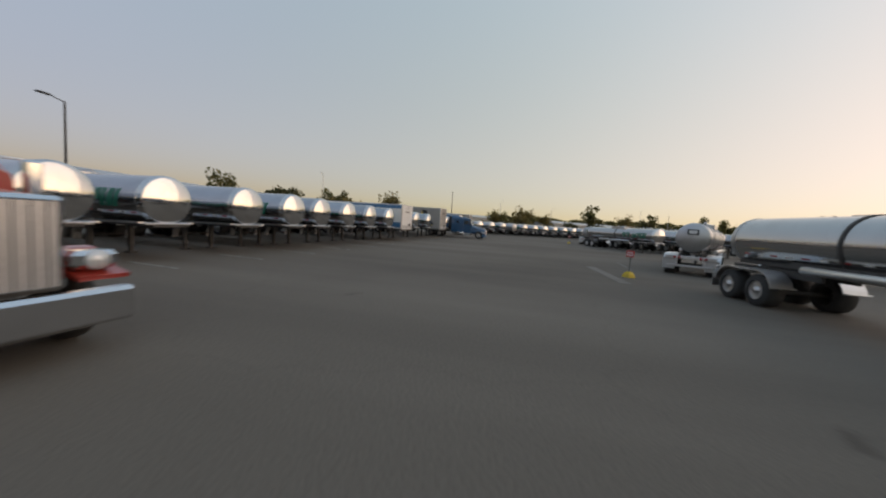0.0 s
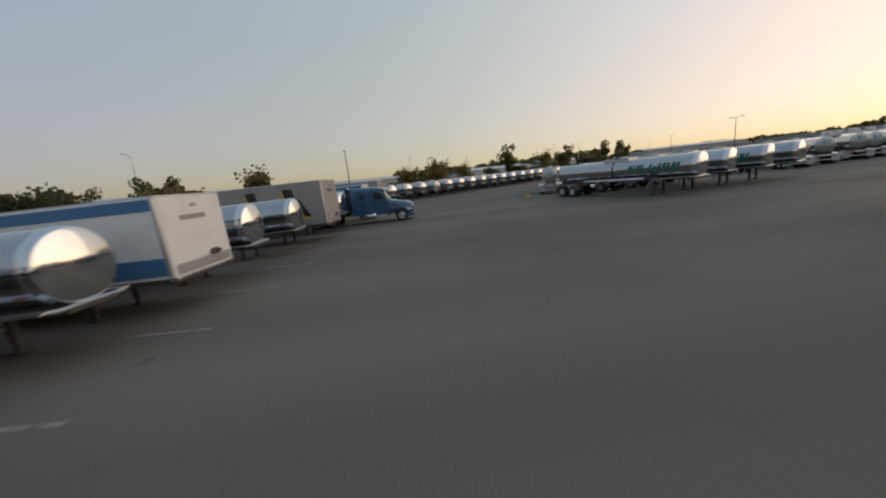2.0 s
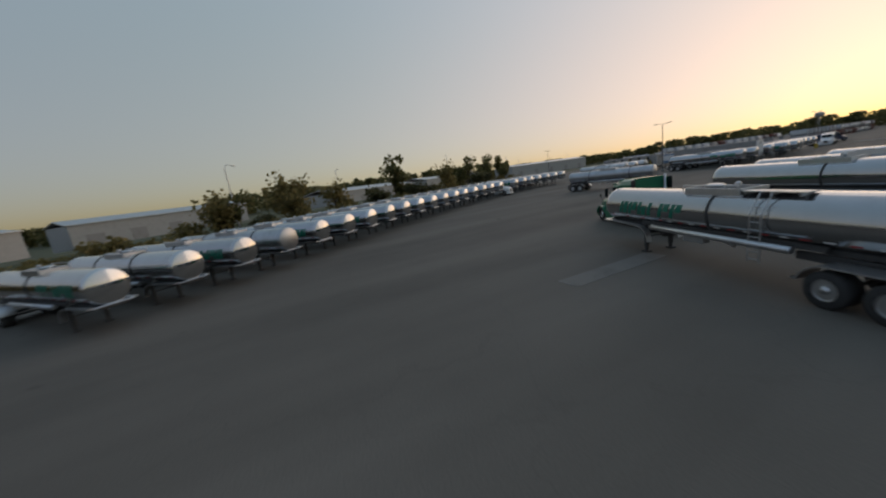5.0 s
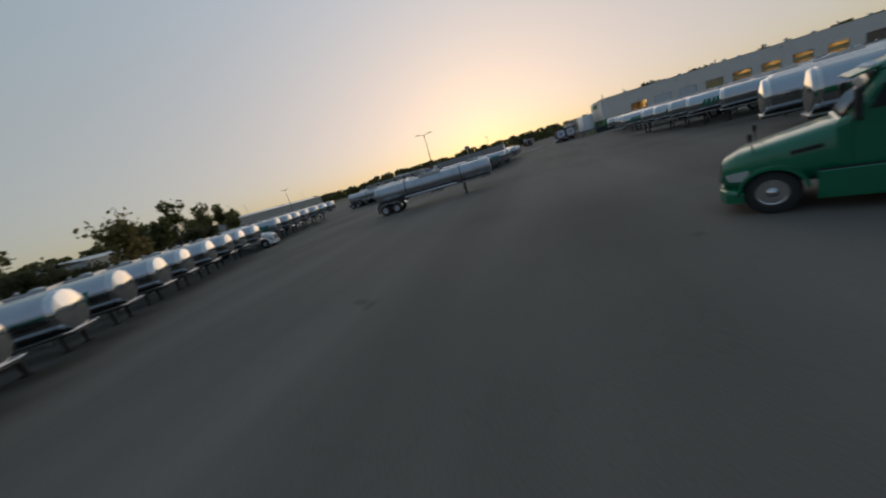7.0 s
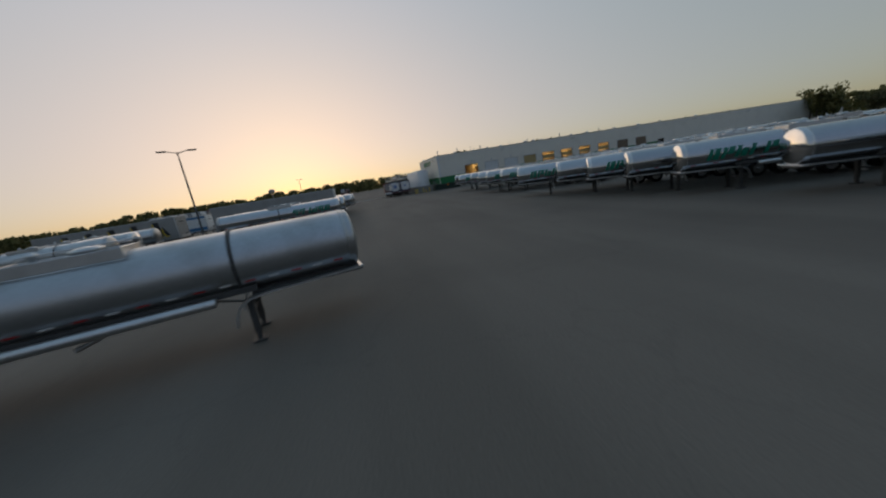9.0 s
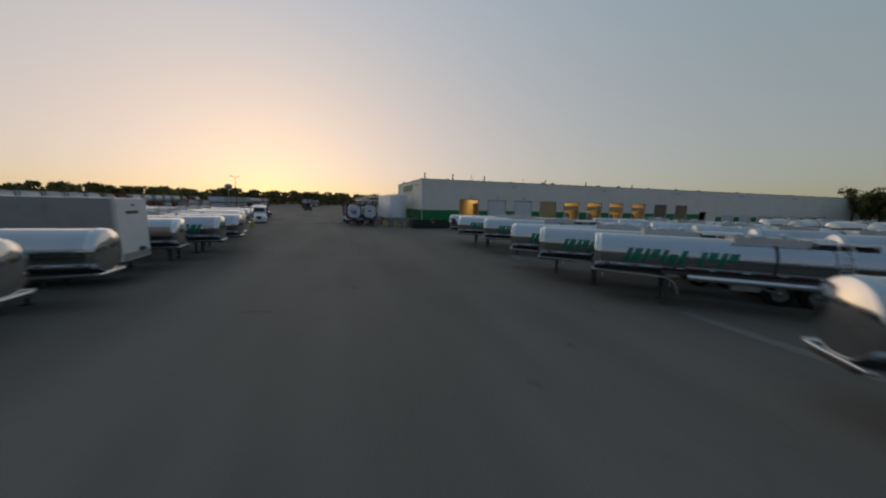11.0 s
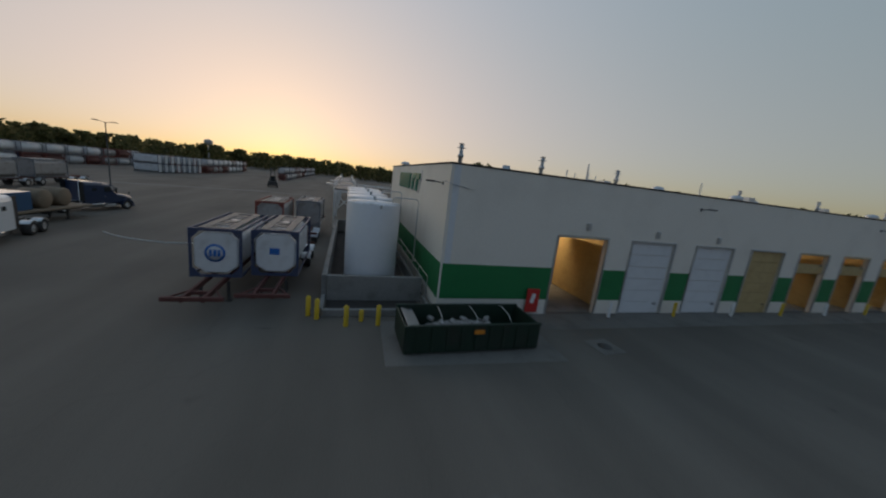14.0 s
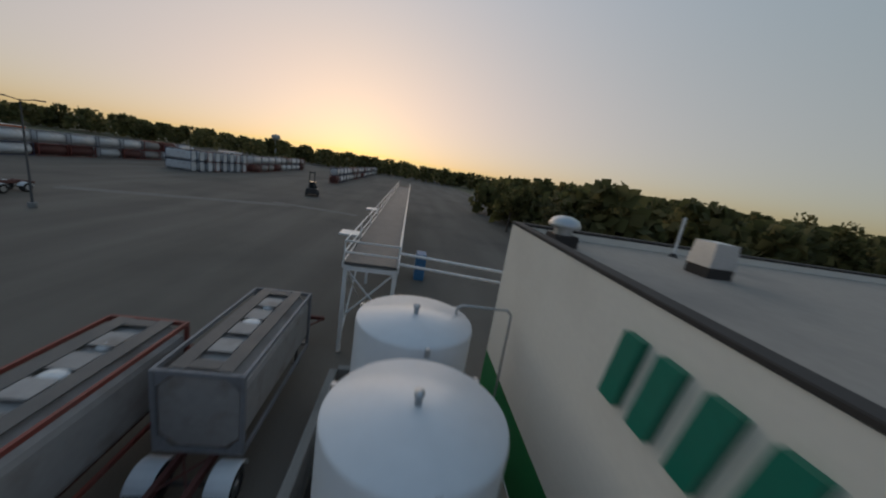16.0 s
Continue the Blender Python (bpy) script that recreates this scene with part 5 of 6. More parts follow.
# ---- storage tanks in their basin ----
for nm, c, size in (("basin_wall", (-6.1, 13.0, 0.75), (0.3, 21.8, 1.5)), ("basin_wall", (-3.2, 2.1, 0.75), (5.5, 0.3, 1.5)), ("basin_wall", (-3.2, 24.05, 0.75), (5.5, 0.3, 1.5)), ("basin_kerb", (-3.1, -0.2, 0.2), (5.9, 0.22, 0.4)), ("basin_kerb", (-6.1, 0.95, 0.2), (0.24, 2.05, 0.4)), ("basin_kerb", (-0.3, 0.95, 0.2), (0.24, 2.05, 0.4)), ("basin_wall", (-0.55, 13.0, 0.45), (0.2, 21.6, 0.9))):
    solid(nm, Shape().box(c, size, ch=0.025), "concrete", "stained concrete basin wall round the tanks", "wall", kind="structure")
# basin floor in the dark coping colour
solid("basin_floor", Shape().box((-3.3, 12.0, 0.012), (5.2, 24.0, 0.02)), "coping", "dark basin floor", kind="structure")
TANK_Y = (5.35, 9.2, 13.05, 16.9, 20.75)
for i, y in enumerate(TANK_Y):
    t = thing("storage_tank", "white upright storage tank with a peeling top" if i == 0 else "white upright storage tank with a shallow cone top", "storage tank", "storage tanks", at=pose(-3.36, y, 0.02))
    h = 5.55 if i else 5.5
    part("shell", Shape().lathe([(0, 1.7), (h - 0.08, 1.7), (h - 0.02, 1.68)], (0, 0, 0), (0, 0, 1), 56), "tank_white", t)
    part("top", Shape().lathe([(h - 0.03, 1.69), (h + 0.03, 1.64), (h + 0.15, 0.02)], (0, 0, 0), (0, 0, 1), 56), "tank_worn" if i == 0 else "tank_white", t)
    part("top_vent", Shape().lathe([(h + 0.1, 0.07), (h + 0.32, 0.07), (h + 0.33, 0.1), (h + 0.42, 0.1), (h + 0.44, 0)], (0, 0, 0), (0, 0, 1), 14), "galv", t)
    for a in (40, 160, 280):
        part("lifting_lug", Shape().box((1.7 * math.cos(radians(a)), 1.7 * math.sin(radians(a)), h - 0.1), (0.12, 0.12, 0.22), (0, 0, a)), "galv", t)
    part("outlet", Shape().rod((0, -1.63, 0.5), (0, -1.93, 0.5), 0.09, 10).rod((0, -1.88, 0.5), (0, -1.88, 0.1), 0.05, 8), "galv", t)
for y in (TANK_Y[0] + 0.4, TANK_Y[2] + 0.4, TANK_Y[4] + 0.4):
    solid("wall_pipe", Shape().pipe([(-2.1, y, 5.5), (-2.1, y, 5.85), (-1.95, y, 5.95), (-0.5, y, 5.95), (-0.35, y, 5.8), (-0.35, y - 0.1, 1.6), (-0.1, y - 0.1, 1.6)], 0.04, 8), "galv", "thin grey pipe from a tank top down the wall", "pipe", "wall pipes")
rail = Shape()
for z in (0.55, 1.05):
    rail.rod((-0.5, 0.6, 1.0 + z), (-0.5, 19.5, 1.0 + z), 0.025, 8)
for i in range(9):
    rail.rod((-0.5, 0.6 + i * 2.36, 0.9), (-0.5, 0.6 + i * 2.36, 2.05), 0.025, 8)
solid("handrail", rail, "galv", "grey tube handrail along the basin", "railing")
for x, y, h in ((-6.7, -0.1, 1.05), (-6.25, -0.5, 1.05), (-4.85, -1.35, 1.05), (-4.1, -0.8, 0.6), (-3.3, -1.3, 1.05)):
    solid("bollard", Shape().lathe([(0, 0.12), (h - 0.06, 0.12), (h, 0.07), (h + 0.02, 0)], (x, y, 0), (x, y, 1), 16), "yellow", "yellow steel bollard before the basin", "bollard", "yellow bollards")

# ---- dumpster ----
dp = thing("dumpster", "long dark green roll-off dumpster heaped with grey rubbish", "dumpster", at=place(0.75, -3.05, 1))
dl, dw, dh = 6.5, 2.4, 1.2
part("front_side", Shape().box((0, -dw / 2, dh / 2 + 0.1), (dl, 0.08, dh), ch=0.02), "dumpster", dp)
part("back_side", Shape().box((0, dw / 2, dh / 2 + 0.1), (dl, 0.08, dh), ch=0.02), "dumpster", dp)
part("end_wall", Shape().box((-dl / 2, 0, dh / 2 + 0.1), (0.08, dw, dh), ch=0.02), "dumpster", dp)
part("end_door", Shape().box((dl / 2, 0, dh / 2 + 0.1), (0.08, dw, dh), ch=0.02), "dumpster", dp)
part("base", Shape().box((0, 0, 0.12), (dl, dw - 0.1, 0.14)), "dumpster", dp)
for i in range(9):
    part("rib", Shape().box((-dl / 2 + 0.5 + i * 0.68, -dw / 2 - 0.06, dh / 2 + 0.1), (0.1, 0.07, dh - 0.1), ch=0.012), "dumpster", dp)
part("top_rail", Shape().box((0, -dw / 2, dh + 0.13), (dl + 0.1, 0.14, 0.1), ch=0.02).box((0, dw / 2, dh + 0.13), (dl + 0.1, 0.14, 0.1), ch=0.02), "dumpster", dp)
heap = Shape()
rng = random.Random(4)
nx, ny = 34, 16
pts = []
for i in range(nx):
    for j in range(ny):
        u, v = i / (nx - 1), j / (ny - 1)
        rise = math.sin(math.pi * u) ** 0.7 * math.sin(math.pi * v) ** 0.5
        pts.append((-2.3 + 4.2 * u, -0.94 + 1.88 * v, 0.35 + rise * 0.55 + rng.uniform(-0.05, 0.06) * (rise > 0)))
heap.add(pts, [(i * ny + j, (i + 1) * ny + j, (i + 1) * ny + j + 1, i * ny + j + 1) for i in range(nx - 1) for j in range(ny - 1)])
for i in range(26):
    heap.box((rng.uniform(-1.7, 1.3), rng.uniform(-0.6, 0.6), 0.86 + rng.uniform(0, 0.08)), (rng.uniform(0.1, 0.4), rng.uniform(0.1, 0.3), rng.uniform(0.05, 0.14)), (rng.uniform(-25, 25), rng.uniform(-25, 25), rng.uniform(0, 180)), ch=0.015)
part("end_flap", Shape().box((-dl / 2 + 0.45, 0, dh - 0.02), (0.6, dw - 0.2, 0.05), (0, 12, 0), ch=0.01), "galv", dp, "pale folded end flap")
part("rubbish", heap, "rubbish", dp, "loose grey waste")
for i in range(3):
    part("tarp_bow", Shape().pipe([(-1.6 + i * 1.7, -0.97, dh + 0.15), (-1.5 + i * 1.7, -0.5, dh + 0.3), (-1.4 + i * 1.7, 0.5, dh + 0.3), (-1.3 + i * 1.7, 0.97, dh + 0.15)], 0.014, 6), "white", dp)
part("label_plate", Shape().box((0.1, -dw / 2 - 0.1, dh - 0.15), (0.5, 0.02, 0.2), ch=0.005), "amber", dp, "orange plate with plain bars")

# ---- pipe and loading rack ----
rk = thing("loading_rack", "long white steel loading rack with railings", "loading rack", at=place(-5.4, 27.5, 0, 0.35))
RL = 62.0
part("deck", Shape().box((0, RL / 2, 4.5), (2.6, RL, 0.14)), "grating", rk)
for sx in (-1, 1):
    part("edge_beam", Shape().box((sx * 1.3, RL / 2, 4.4), (0.16, RL, 0.34), ch=0.02), "white", rk)
    for k, z in enumerate((5.05, 5.6)):
        part("rail_tube", Shape().rod((sx * 1.3, 0, z), (sx * 1.3, RL, z), 0.04, 8), "white", rk)
    for i in range(13):
        part("rail_post", Shape().rod((sx * 1.3, i * RL / 12, 4.5), (sx * 1.3, i * RL / 12, 5.62), 0.035, 8), "white", rk)
    for i in range(7):
        part("column", Shape().box((sx * 1.2, 0.1 + i * (RL - 0.2) / 6, 2.025), (0.2, 0.2, 4.75), ch=0.015), "white", rk)
for i in range(7):
    part("cross_beam", Shape().box((0, 0.1 + i * (RL - 0.2) / 6, 4.25), (2.3, 0.16, 0.24)), "white", rk)
part("end_rail", Shape().rod((-1.3, 0, 5.6), (1.3, 0, 5.6), 0.04).rod((-1.3, 0, 5.05), (1.3, 0, 5.05), 0.04), "white", rk)
br = Shape()
for sx in (-1, 1):
    br.rod((sx * 1.2, 0.1, 0.3), (sx * 1.2, 6.0, 4.2), 0.05, 6).rod((sx * 1.2, 6.0, 0.3), (sx * 1.2, 0.1, 4.2), 0.05, 6)
br.rod((-1.2, 0.1, 1.6), (1.2, 0.1, 4.2), 0.05, 6).rod((1.2, 0.1, 1.6), (-1.2, 0.1, 4.2), 0.05, 6)
part("brace", br, "white", rk)
part("side_platform", Shape().box((-1.95, 5.0, 4.9), (1.1, 1.3, 0.1), ch=0.02).rod((-1.3, 5.0, 4.4), (-2.2, 5.0, 4.85), 0.04, 6), "white", rk, "small white fold-down platform")
part("side_platform", Shape().box((-1.95, 17.0, 4.9), (1.1, 1.3, 0.1), ch=0.02).rod((-1.3, 17.0, 4.4), (-2.2, 17.0, 4.85), 0.04, 6), "white", rk, "small white fold-down platform")
for z in (5.05, 5.6):
    solid("pipe_bridge", Shape().rod((-4.1, 27.7, z), (1.3, 26.6, z), 0.07, 10).rod((1.3, 26.6, z), (1.3, 23.9, z), 0.07, 10), "white", "white pipes bridging from the rack to the building", "pipe", "pipe bridge")
solid("blue_hose_rack", Shape().box((-2.2, 41, 1.2), (0.9, 1.6, 2.4), ch=0.05), "van_blue", "blue steel hose cabinet beside the rack", "cabinet")
solid("white_hose", Shape().pipe([(-24.6, 17.2, 0.03), (-23.6, 16.2, 0.03), (-22.4, 15.4, 0.03), (-20.6, 14.6, 0.03), (-18.7, 14.2, 0.03), (-16.6, 14.5, 0.03), (-14.8, 15.3, 0.03), (-13.4, 15.6, 0.03)], 0.03, 8), "white", "white hose lying on the asphalt", "hose")


# ---- trailers, row by row: (nose x, nose y, heading) ----
rng = random.Random(11)
green_tank = tank_trailer("tank_trailer", label="polished steel tank trailer with large green painted blocks")
plain_tank = tank_trailer("tank_trailer", "steel", "plain", (4.2, 8.4), label="polished plain steel tank trailer with dark bands")
ribbed_tank = tank_trailer("tank_trailer", "dull", "plain", (1.6, 3.2, 4.8, 6.4, 8.0, 9.6, 11.0), r=0.8, zc=2.1, label="dull ribbed metal tank trailer")
dark_tank = tank_trailer("tank_trailer", "dull", "plain", (3.1, 9.0), label="weathered grey metal tank trailer with dark bands")
black_tank = tank_trailer("tank_trailer", "steel", "black", (6.4,), label="polished steel tank trailer with black painted blocks")
lean_plain = tank_trailer("tank_trailer", "steel", "plain", (6.4,), label="polished plain tank trailer in a back row", lean=True)
lean_dull = tank_trailer("tank_trailer", "dull", "plain", (4.0, 8.0), label="dull metal tank trailer in a back row", lean=True)
lean_green = tank_trailer("tank_trailer", "steel", "green", (6.4,), label="polished tank trailer with green blocks in a row", lean=True)
KIND = {"P": lean_plain, "D": lean_dull, "G": lean_green, "g": green_tank, "p": plain_tank, "r": ribbed_tank, "d": dark_tank, "k": black_tank}
used = set()


def put(ob, m):
    """The first one is the model itself, the next ones are copies."""
    if ob.name in used:
        return copy_thing(ob, m)
    used.add(ob.name)
    ob.matrix_basis = m
    return ob


def row(kinds, spots):
    for k, (x, y, a) in zip(kinds, spots):
        put(KIND[k], place(x + rng.uniform(-0.15, 0.15), y, a + rng.uniform(-0.8, 0.8)))


def nose1(x):
    """The nose line of the row along the south side."""
    return (x, -128.84 - 0.047 * (x - 21.6), 87)


row("pgpgggpp", [nose1(x) for x in (58.6, 55.7, 52.5, 49.7, 47.2, 44.4, 41.3, 37.75)])
row("gp", [nose1(31.0), nose1(27.0)])
row("pp", [nose1(18.8), nose1(15.9)])
white_van = box_van("box_trailer", "white", "white box trailer with blue side stripes", "white", "van_blue", top=3.38)
put(white_van, place(34.6, -129.3, 87))
put(white_van, place(11.4, -128.2, 87))
grey_van = box_van("box_trailer", "van_grey", "grey box trailer with black and yellow painted bars", "van_grey", top=3.78)
for sy in (-1, 1):
    for i in range(5):
        x = -0.9 - i * 2.3
        for m, lo, off in (("yellow", 0.002, 0.14), ("black", 0.005, 0.0)):
            s = Shape()
            d = off * sy
            s.prism([(x - 0.75 + d, 1.7 - off), (x - 1.0 + d, 3.45 - off), (x - 1.6 + d, 3.45 - off), (x - 1.35 + d, 1.7 - off)], "y", sy * (1.297 + lo) - 0.002, sy * (1.297 + lo) + 0.002)
            if i % 2 == 0:
                s.prism([(x - 0.05 + d, 1.7 - off), (x - 0.7 + d, 2.9 - off), (x - 0.72 + d, 2.2 - off), (x - 0.45 + d, 1.7 - off)], "y", sy * (1.297 + lo) - 0.002, sy * (1.297 + lo) + 0.002)
            part("painted_mark", s, m, grey_van, "big slanted black block" if m == "black" else "yellow edge of a black block")
put(grey_van, place(22.8, -128.5, 87))
put(grey_van, place(2.4, -127.9, 87))

# the west row
west = []
x, y = -12.1, -127.8
for i in range(26):
    bend = 130 - 0.0045 * (3.35 * i) ** 2
    west.append((x, y, bend - 90))
    x, y = x + 3.35 * math.cos(radians(bend)), y + 3.35 * math.sin(radians(bend))
row("gpgdgpgpggPGP" + "GPGGPGPPGPGP", [w for i, w in enumerate(west) if i != 18])
# parked beside the green truck
row("g", [(-5.0, -103.5, 159)])
# the block south of the aisle, noses east
row("gpGP", [(22.8, -103.2, 24), (21.3, -99.7, 24), (20.4, -96.1, 24), (19.5, -92.4, 24)])
# east aisle side, noses west
row("kggggggpgpgGPGPG", [(-2.1, -22.0, 148), (-2.7, -25.8, 148), (-1.8, -30.4, 147), (-3.0, -37.4, 143), (-3.2, -40.7, 141), (-2.5, -44.3, 139), (-4.8, -53.5, 146), (-3.4, -58.0, 150), (-3.0, -61.4, 150), (-2.6, -64.7, 150), (-2.0, -68.1, 152), (-1.2, -73.2, 154), (-0.6, -78.0, 156), (-2.6, -82.4, 158), (-5.2, -87.2, 160), (-5.6, -91.4, 160)])
# its back row, tails to the west
row("pprrDPDPDP", [(23.6 - 0.3 * i, -33.5 - 4.0 * i, -35) for i in range(10)])
row("PDPDP", [(47.0, -24.0 - 3.7 * i, 180) for i in range(5)])
row("PDPDP", [(41.0 + 0.4 * i, -98.0 + 3.6 * i, 180) for i in range(5)])
# west aisle side, noses east
row("d", [(-20.7, -74.2, 10)])
row("gp", [(-22.4, -45.3, 0), (-22.2, -41.6, 0)])
row("pgpdpgpg", [(-22.7, -33.9, 0), (-21.5, -30.6, 0), (-21.4, -27.2, 0), (-22.0, -23.8, 0), (-23.6, -18.5, 0), (-24.0, -14.9, 0), (-24.7, -10.2, 0), (-25.4, -4.4, 0)])
plain_van = box_van("box_trailer", "van_grey", "pale grey box trailer with a white front wall", "white", top=4.0)
plain_van.matrix_basis = place(-23.5, -37.4, 0)
put(grey_van, place(-42.6, -36.0, 0))
put(white_van, place(-43.0, -27.0, 0))
row("DPDPD", [(-43.0, -48.0 + 3.6 * i, 0) for i in range(3)] + [(-43.0, -22.5, 0), (-43.2, -18.5, 0)])
# tanks backed into the wash bays, tails at the doors
row("PDPD", [(31.5, 14.0, 90), (37.2, 14.0, 90), (43.0, 14.0, 90), (49.2, 14.0, 90)])
# at the start, beside the warning sign
row("rr", [(33.5, -103.3, 150), (36.4, -100.3, 150)])
row("p", [(62.4, -109.0, 5)])

# ---- trucks ----
tractor("truck", "truck_red", "red long-nosed truck with a chrome grille and bumper", classic=True, high=False).matrix_basis = place(62.6, -123.8, 90)
blue = tractor("truck", "truck_blue", "blue sleeper truck with a sloping hood, coupled to a tank")
blue.matrix_basis = place(15.85, -123.45, 88)
greent = tractor("truck", "truck_green", "green sleeper truck with full side skirts", skirted=True)
greent.matrix_basis = place(-10.5, -97.1, 153.5)
wt = tractor("truck", "truck_white", "white sleeper truck parked with its lamps off")
wt.matrix_basis = place(-27.2, 7.6, -80)
copy_thing(wt, place(west[18][0] + 0.2, west[18][1] + 0.2, west[18][2]))
nv = tractor("truck", "truck_navy", "dark blue sleeper truck with a rounded hood")
nv.matrix_basis = place(-30.0, 31.5, 66)
copy_thing(nv, place(-50.0, 22.0, 10))

# ---- tank containers on their chassis ----
blue_iso = tank_container("tank_container", "iso_blue", "white tank container in a dark blue frame")
round_iso = tank_container("tank_container", "iso_blue", "white tank container with a round blue emblem, dark blue frame", badge="round")
red_iso = tank_container("tank_container", "iso_red", "grey tank container in a worn red frame", "iso_dirty", badge=False)
grey_iso = tank_container("tank_container", "iso_grey", "stained tank container in a dark grey frame", "iso_dirty", badge=False)
rust_chassis = chassis("container_chassis", "rust-red skeletal container chassis with pale mudguards")
for x, y in ((-11.4, -0.85), (-8.72, -0.35)):
    put(rust_chassis, place(x, y, 0))
    put(round_iso if x < -10 else blue_iso, place(x, y + 2.9, 0, 1.2))
put(rust_chassis, place(-11.75, 25.2, 180))
put(red_iso, place(-11.8, 16.45, 0, 1.2))
put(rust_chassis, place(-8.9, 29.0, 180))
put(grey_iso, place(-8.85, 19.9, 0, 1.2))
# stacked containers far across the yard
blue_far = tank_container("tank_container", "iso_blue", "white tank container in a blue frame in a far stack", badge=False, lean=True)
red_far = tank_container("tank_container", "iso_red", "grey tank container in a red frame in a far stack", badge=False, lean=True)
grey_far = tank_container("tank_container", "iso_grey", "pale tank container in a grey frame in a far stack", badge=False, lean=True)
for i in range(8):
    for k in range(2):
        put((grey_far, blue_far, grey_far, red_far)[(i + k) % 4], place(-58.6 + 0.5 * i, 103.5 + i * 2.65, 90, 2.56 * k))


def stacked_tank(rail, shell, label):
    """A tank container of the long far stacks: its frame and its tank."""
    t = thing("tank_container", label, "tank container", "tank containers")
    body = Shape().lathe([(0.14, 0.3), (0.2, 0.95), (0.3, 1.12), (5.76, 1.12), (5.86, 0.95), (5.92, 0.3)], (0, 0, 1.28), (0, 1, 1.28), 14)
    part("shell", body, shell, t)
    f = Shape()
    for x in (-1.13, 1.13):
        for y in (0.06, 6.0):
            f.box((x, y, 1.27), (0.12, 0.12, 2.54))
        for z in (0.08, 2.46):
            f.box((x, 3.03, z), (0.1, 5.82, 0.13))
    for y in (0.06, 6.0):
        for z in (0.08, 2.46):
            f.box((0, y, z), (2.14, 0.1, 0.13))
    f.box((0.5, 3.03, 2.5), (0.5, 5.6, 0.04))
    part("frame", f, rail, t)
    return t


STACK = [stacked_tank("iso_grey", "iso_tank", "white tank container in a grey frame in a far stack"), stacked_tank("iso_red", "iso_dirty", "grey tank container in a red frame in a far stack"), stacked_tank("iso_blue", "iso_tank", "white tank container in a blue frame in a far stack"), stacked_tank("iso_red", "rust", "brown tank container in a red frame in a far stack")]
for x0, y0, dx, n in ((-84.5, 38.0, 0.4, 15), (-55.5, 126.0, -0.25, 9), (-30.5, 131.0, -0.05, 22)):
    for i in range(n):
        for k in range(2):
            put(STACK[rng.choice((0, 0, 0, 1, 2, 3))], place(x0 + dx * i + rng.uniform(-0.2, 0.2), y0 + i * 6.45, rng.uniform(-1, 1), 2.56 * k))


for y in (33.5, 42.0):
    put(rust_chassis, place(-49.0, y + 1.2, 0))
    put(grey_iso, place(-49.0, y + 3.4, 0, 1.2))
orange_van = box_van("box_trailer", "orange", "orange box trailer parked far across the yard", "orange")
orange_van.matrix_basis = place(-108, 115, 70)
for x, y, a in ((-114, 102, 75), (-101, 137, 80), (-94, 161, 85), (-87, 185, 88), (-117, 78, 70)):
    put(white_van, place(x, y, a))


def flatbed(x, y, a):
    """A low flatbed trailer with a blue crate and tan bundles on it."""
    t = thing("flatbed_trailer", "low dark flatbed trailer carrying mixed loads", "flatbed trailer", at=place(x, y, a))
    part("deck", Shape().box((-5.0, 0, 1.15), (10.0, 2.5, 0.16), ch=0.02), "wood", t, "weathered plank deck")
    for sy in (-1, 1):
        part("beam", Shape().box((-5.0, sy * 0.5, 0.95), (9.6, 0.14, 0.26)), "frame", t)
        for xx in (-8.2, -9.4):
            wheel(t, xx, sy * 0.97)
        part("landing_leg", Shape().box((-2.2, sy * 0.7, 0.45), (0.14, 0.14, 0.9)).box((-2.2, sy * 0.7, 0.03), (0.3, 0.3, 0.06)), "frame", t)
    part("axle", Shape().rod((-8.2, -0.9, 0.51), (-8.2, 0.9, 0.51), 0.07).rod((-9.4, -0.9, 0.51), (-9.4, 0.9, 0.51), 0.07), "frame", t)


flatbed(-30.2, 24.0, 86)
solid("crate", Shape().box((-30.9, 16.9, 1.98), (2.2, 3.2, 1.5), ch=0.04), "truck_blue", "blue steel crate on a flatbed trailer", "crate")
for y in (19.7, 21.8):
    ridges = [(0.1 + 0.05 * k, 0.8 + (0.02 if k % 8 < 2 else 0.0)) for k in range(29)]
    bundle = Shape().lathe([(0, 0.0), (0.02, 0.7)] + ridges + [(1.58, 0.7), (1.6, 0.0)], (-31.3, y, 2.03), (0, y, 2.03), 22)
    solid("wrapped_roll", bundle, "wood", "round tan wrapped bundle on a flatbed", "bundle", "tan bundles")


# ---- yard furniture ----
def warning_sign(x, y, a):
    t = thing("warning_sign", "red warning sign with white bars on a yellow base", "sign", "warning signs", at=place(x, y, a))
    part("base", Shape().loft([[(sx * k, sy * k, z) for sx, sy in ((-1, -1), (1, -1), (1, 1), (-1, 1))] for k, z in ((0.21, 0.0), (0.17, 0.15), (0.08, 0.27))]), "yellow", t, "yellow weighted base")
    part("post", Shape().rod((0, 0, 0.24), (0, 0, 1.24), 0.022, 10), "frame", t)
    part("board", Shape().box((0, -0.037, 1.12), (0.46, 0.03, 0.3), ch=0.01), "sign_red", t, "red board")
    for z, w in ((1.18, 0.34), (1.07, 0.38)):
        part("printed_bar", Shape().box((0, -0.056, z), (w, 0.008, 0.05)), "white", t, "plain white bar")


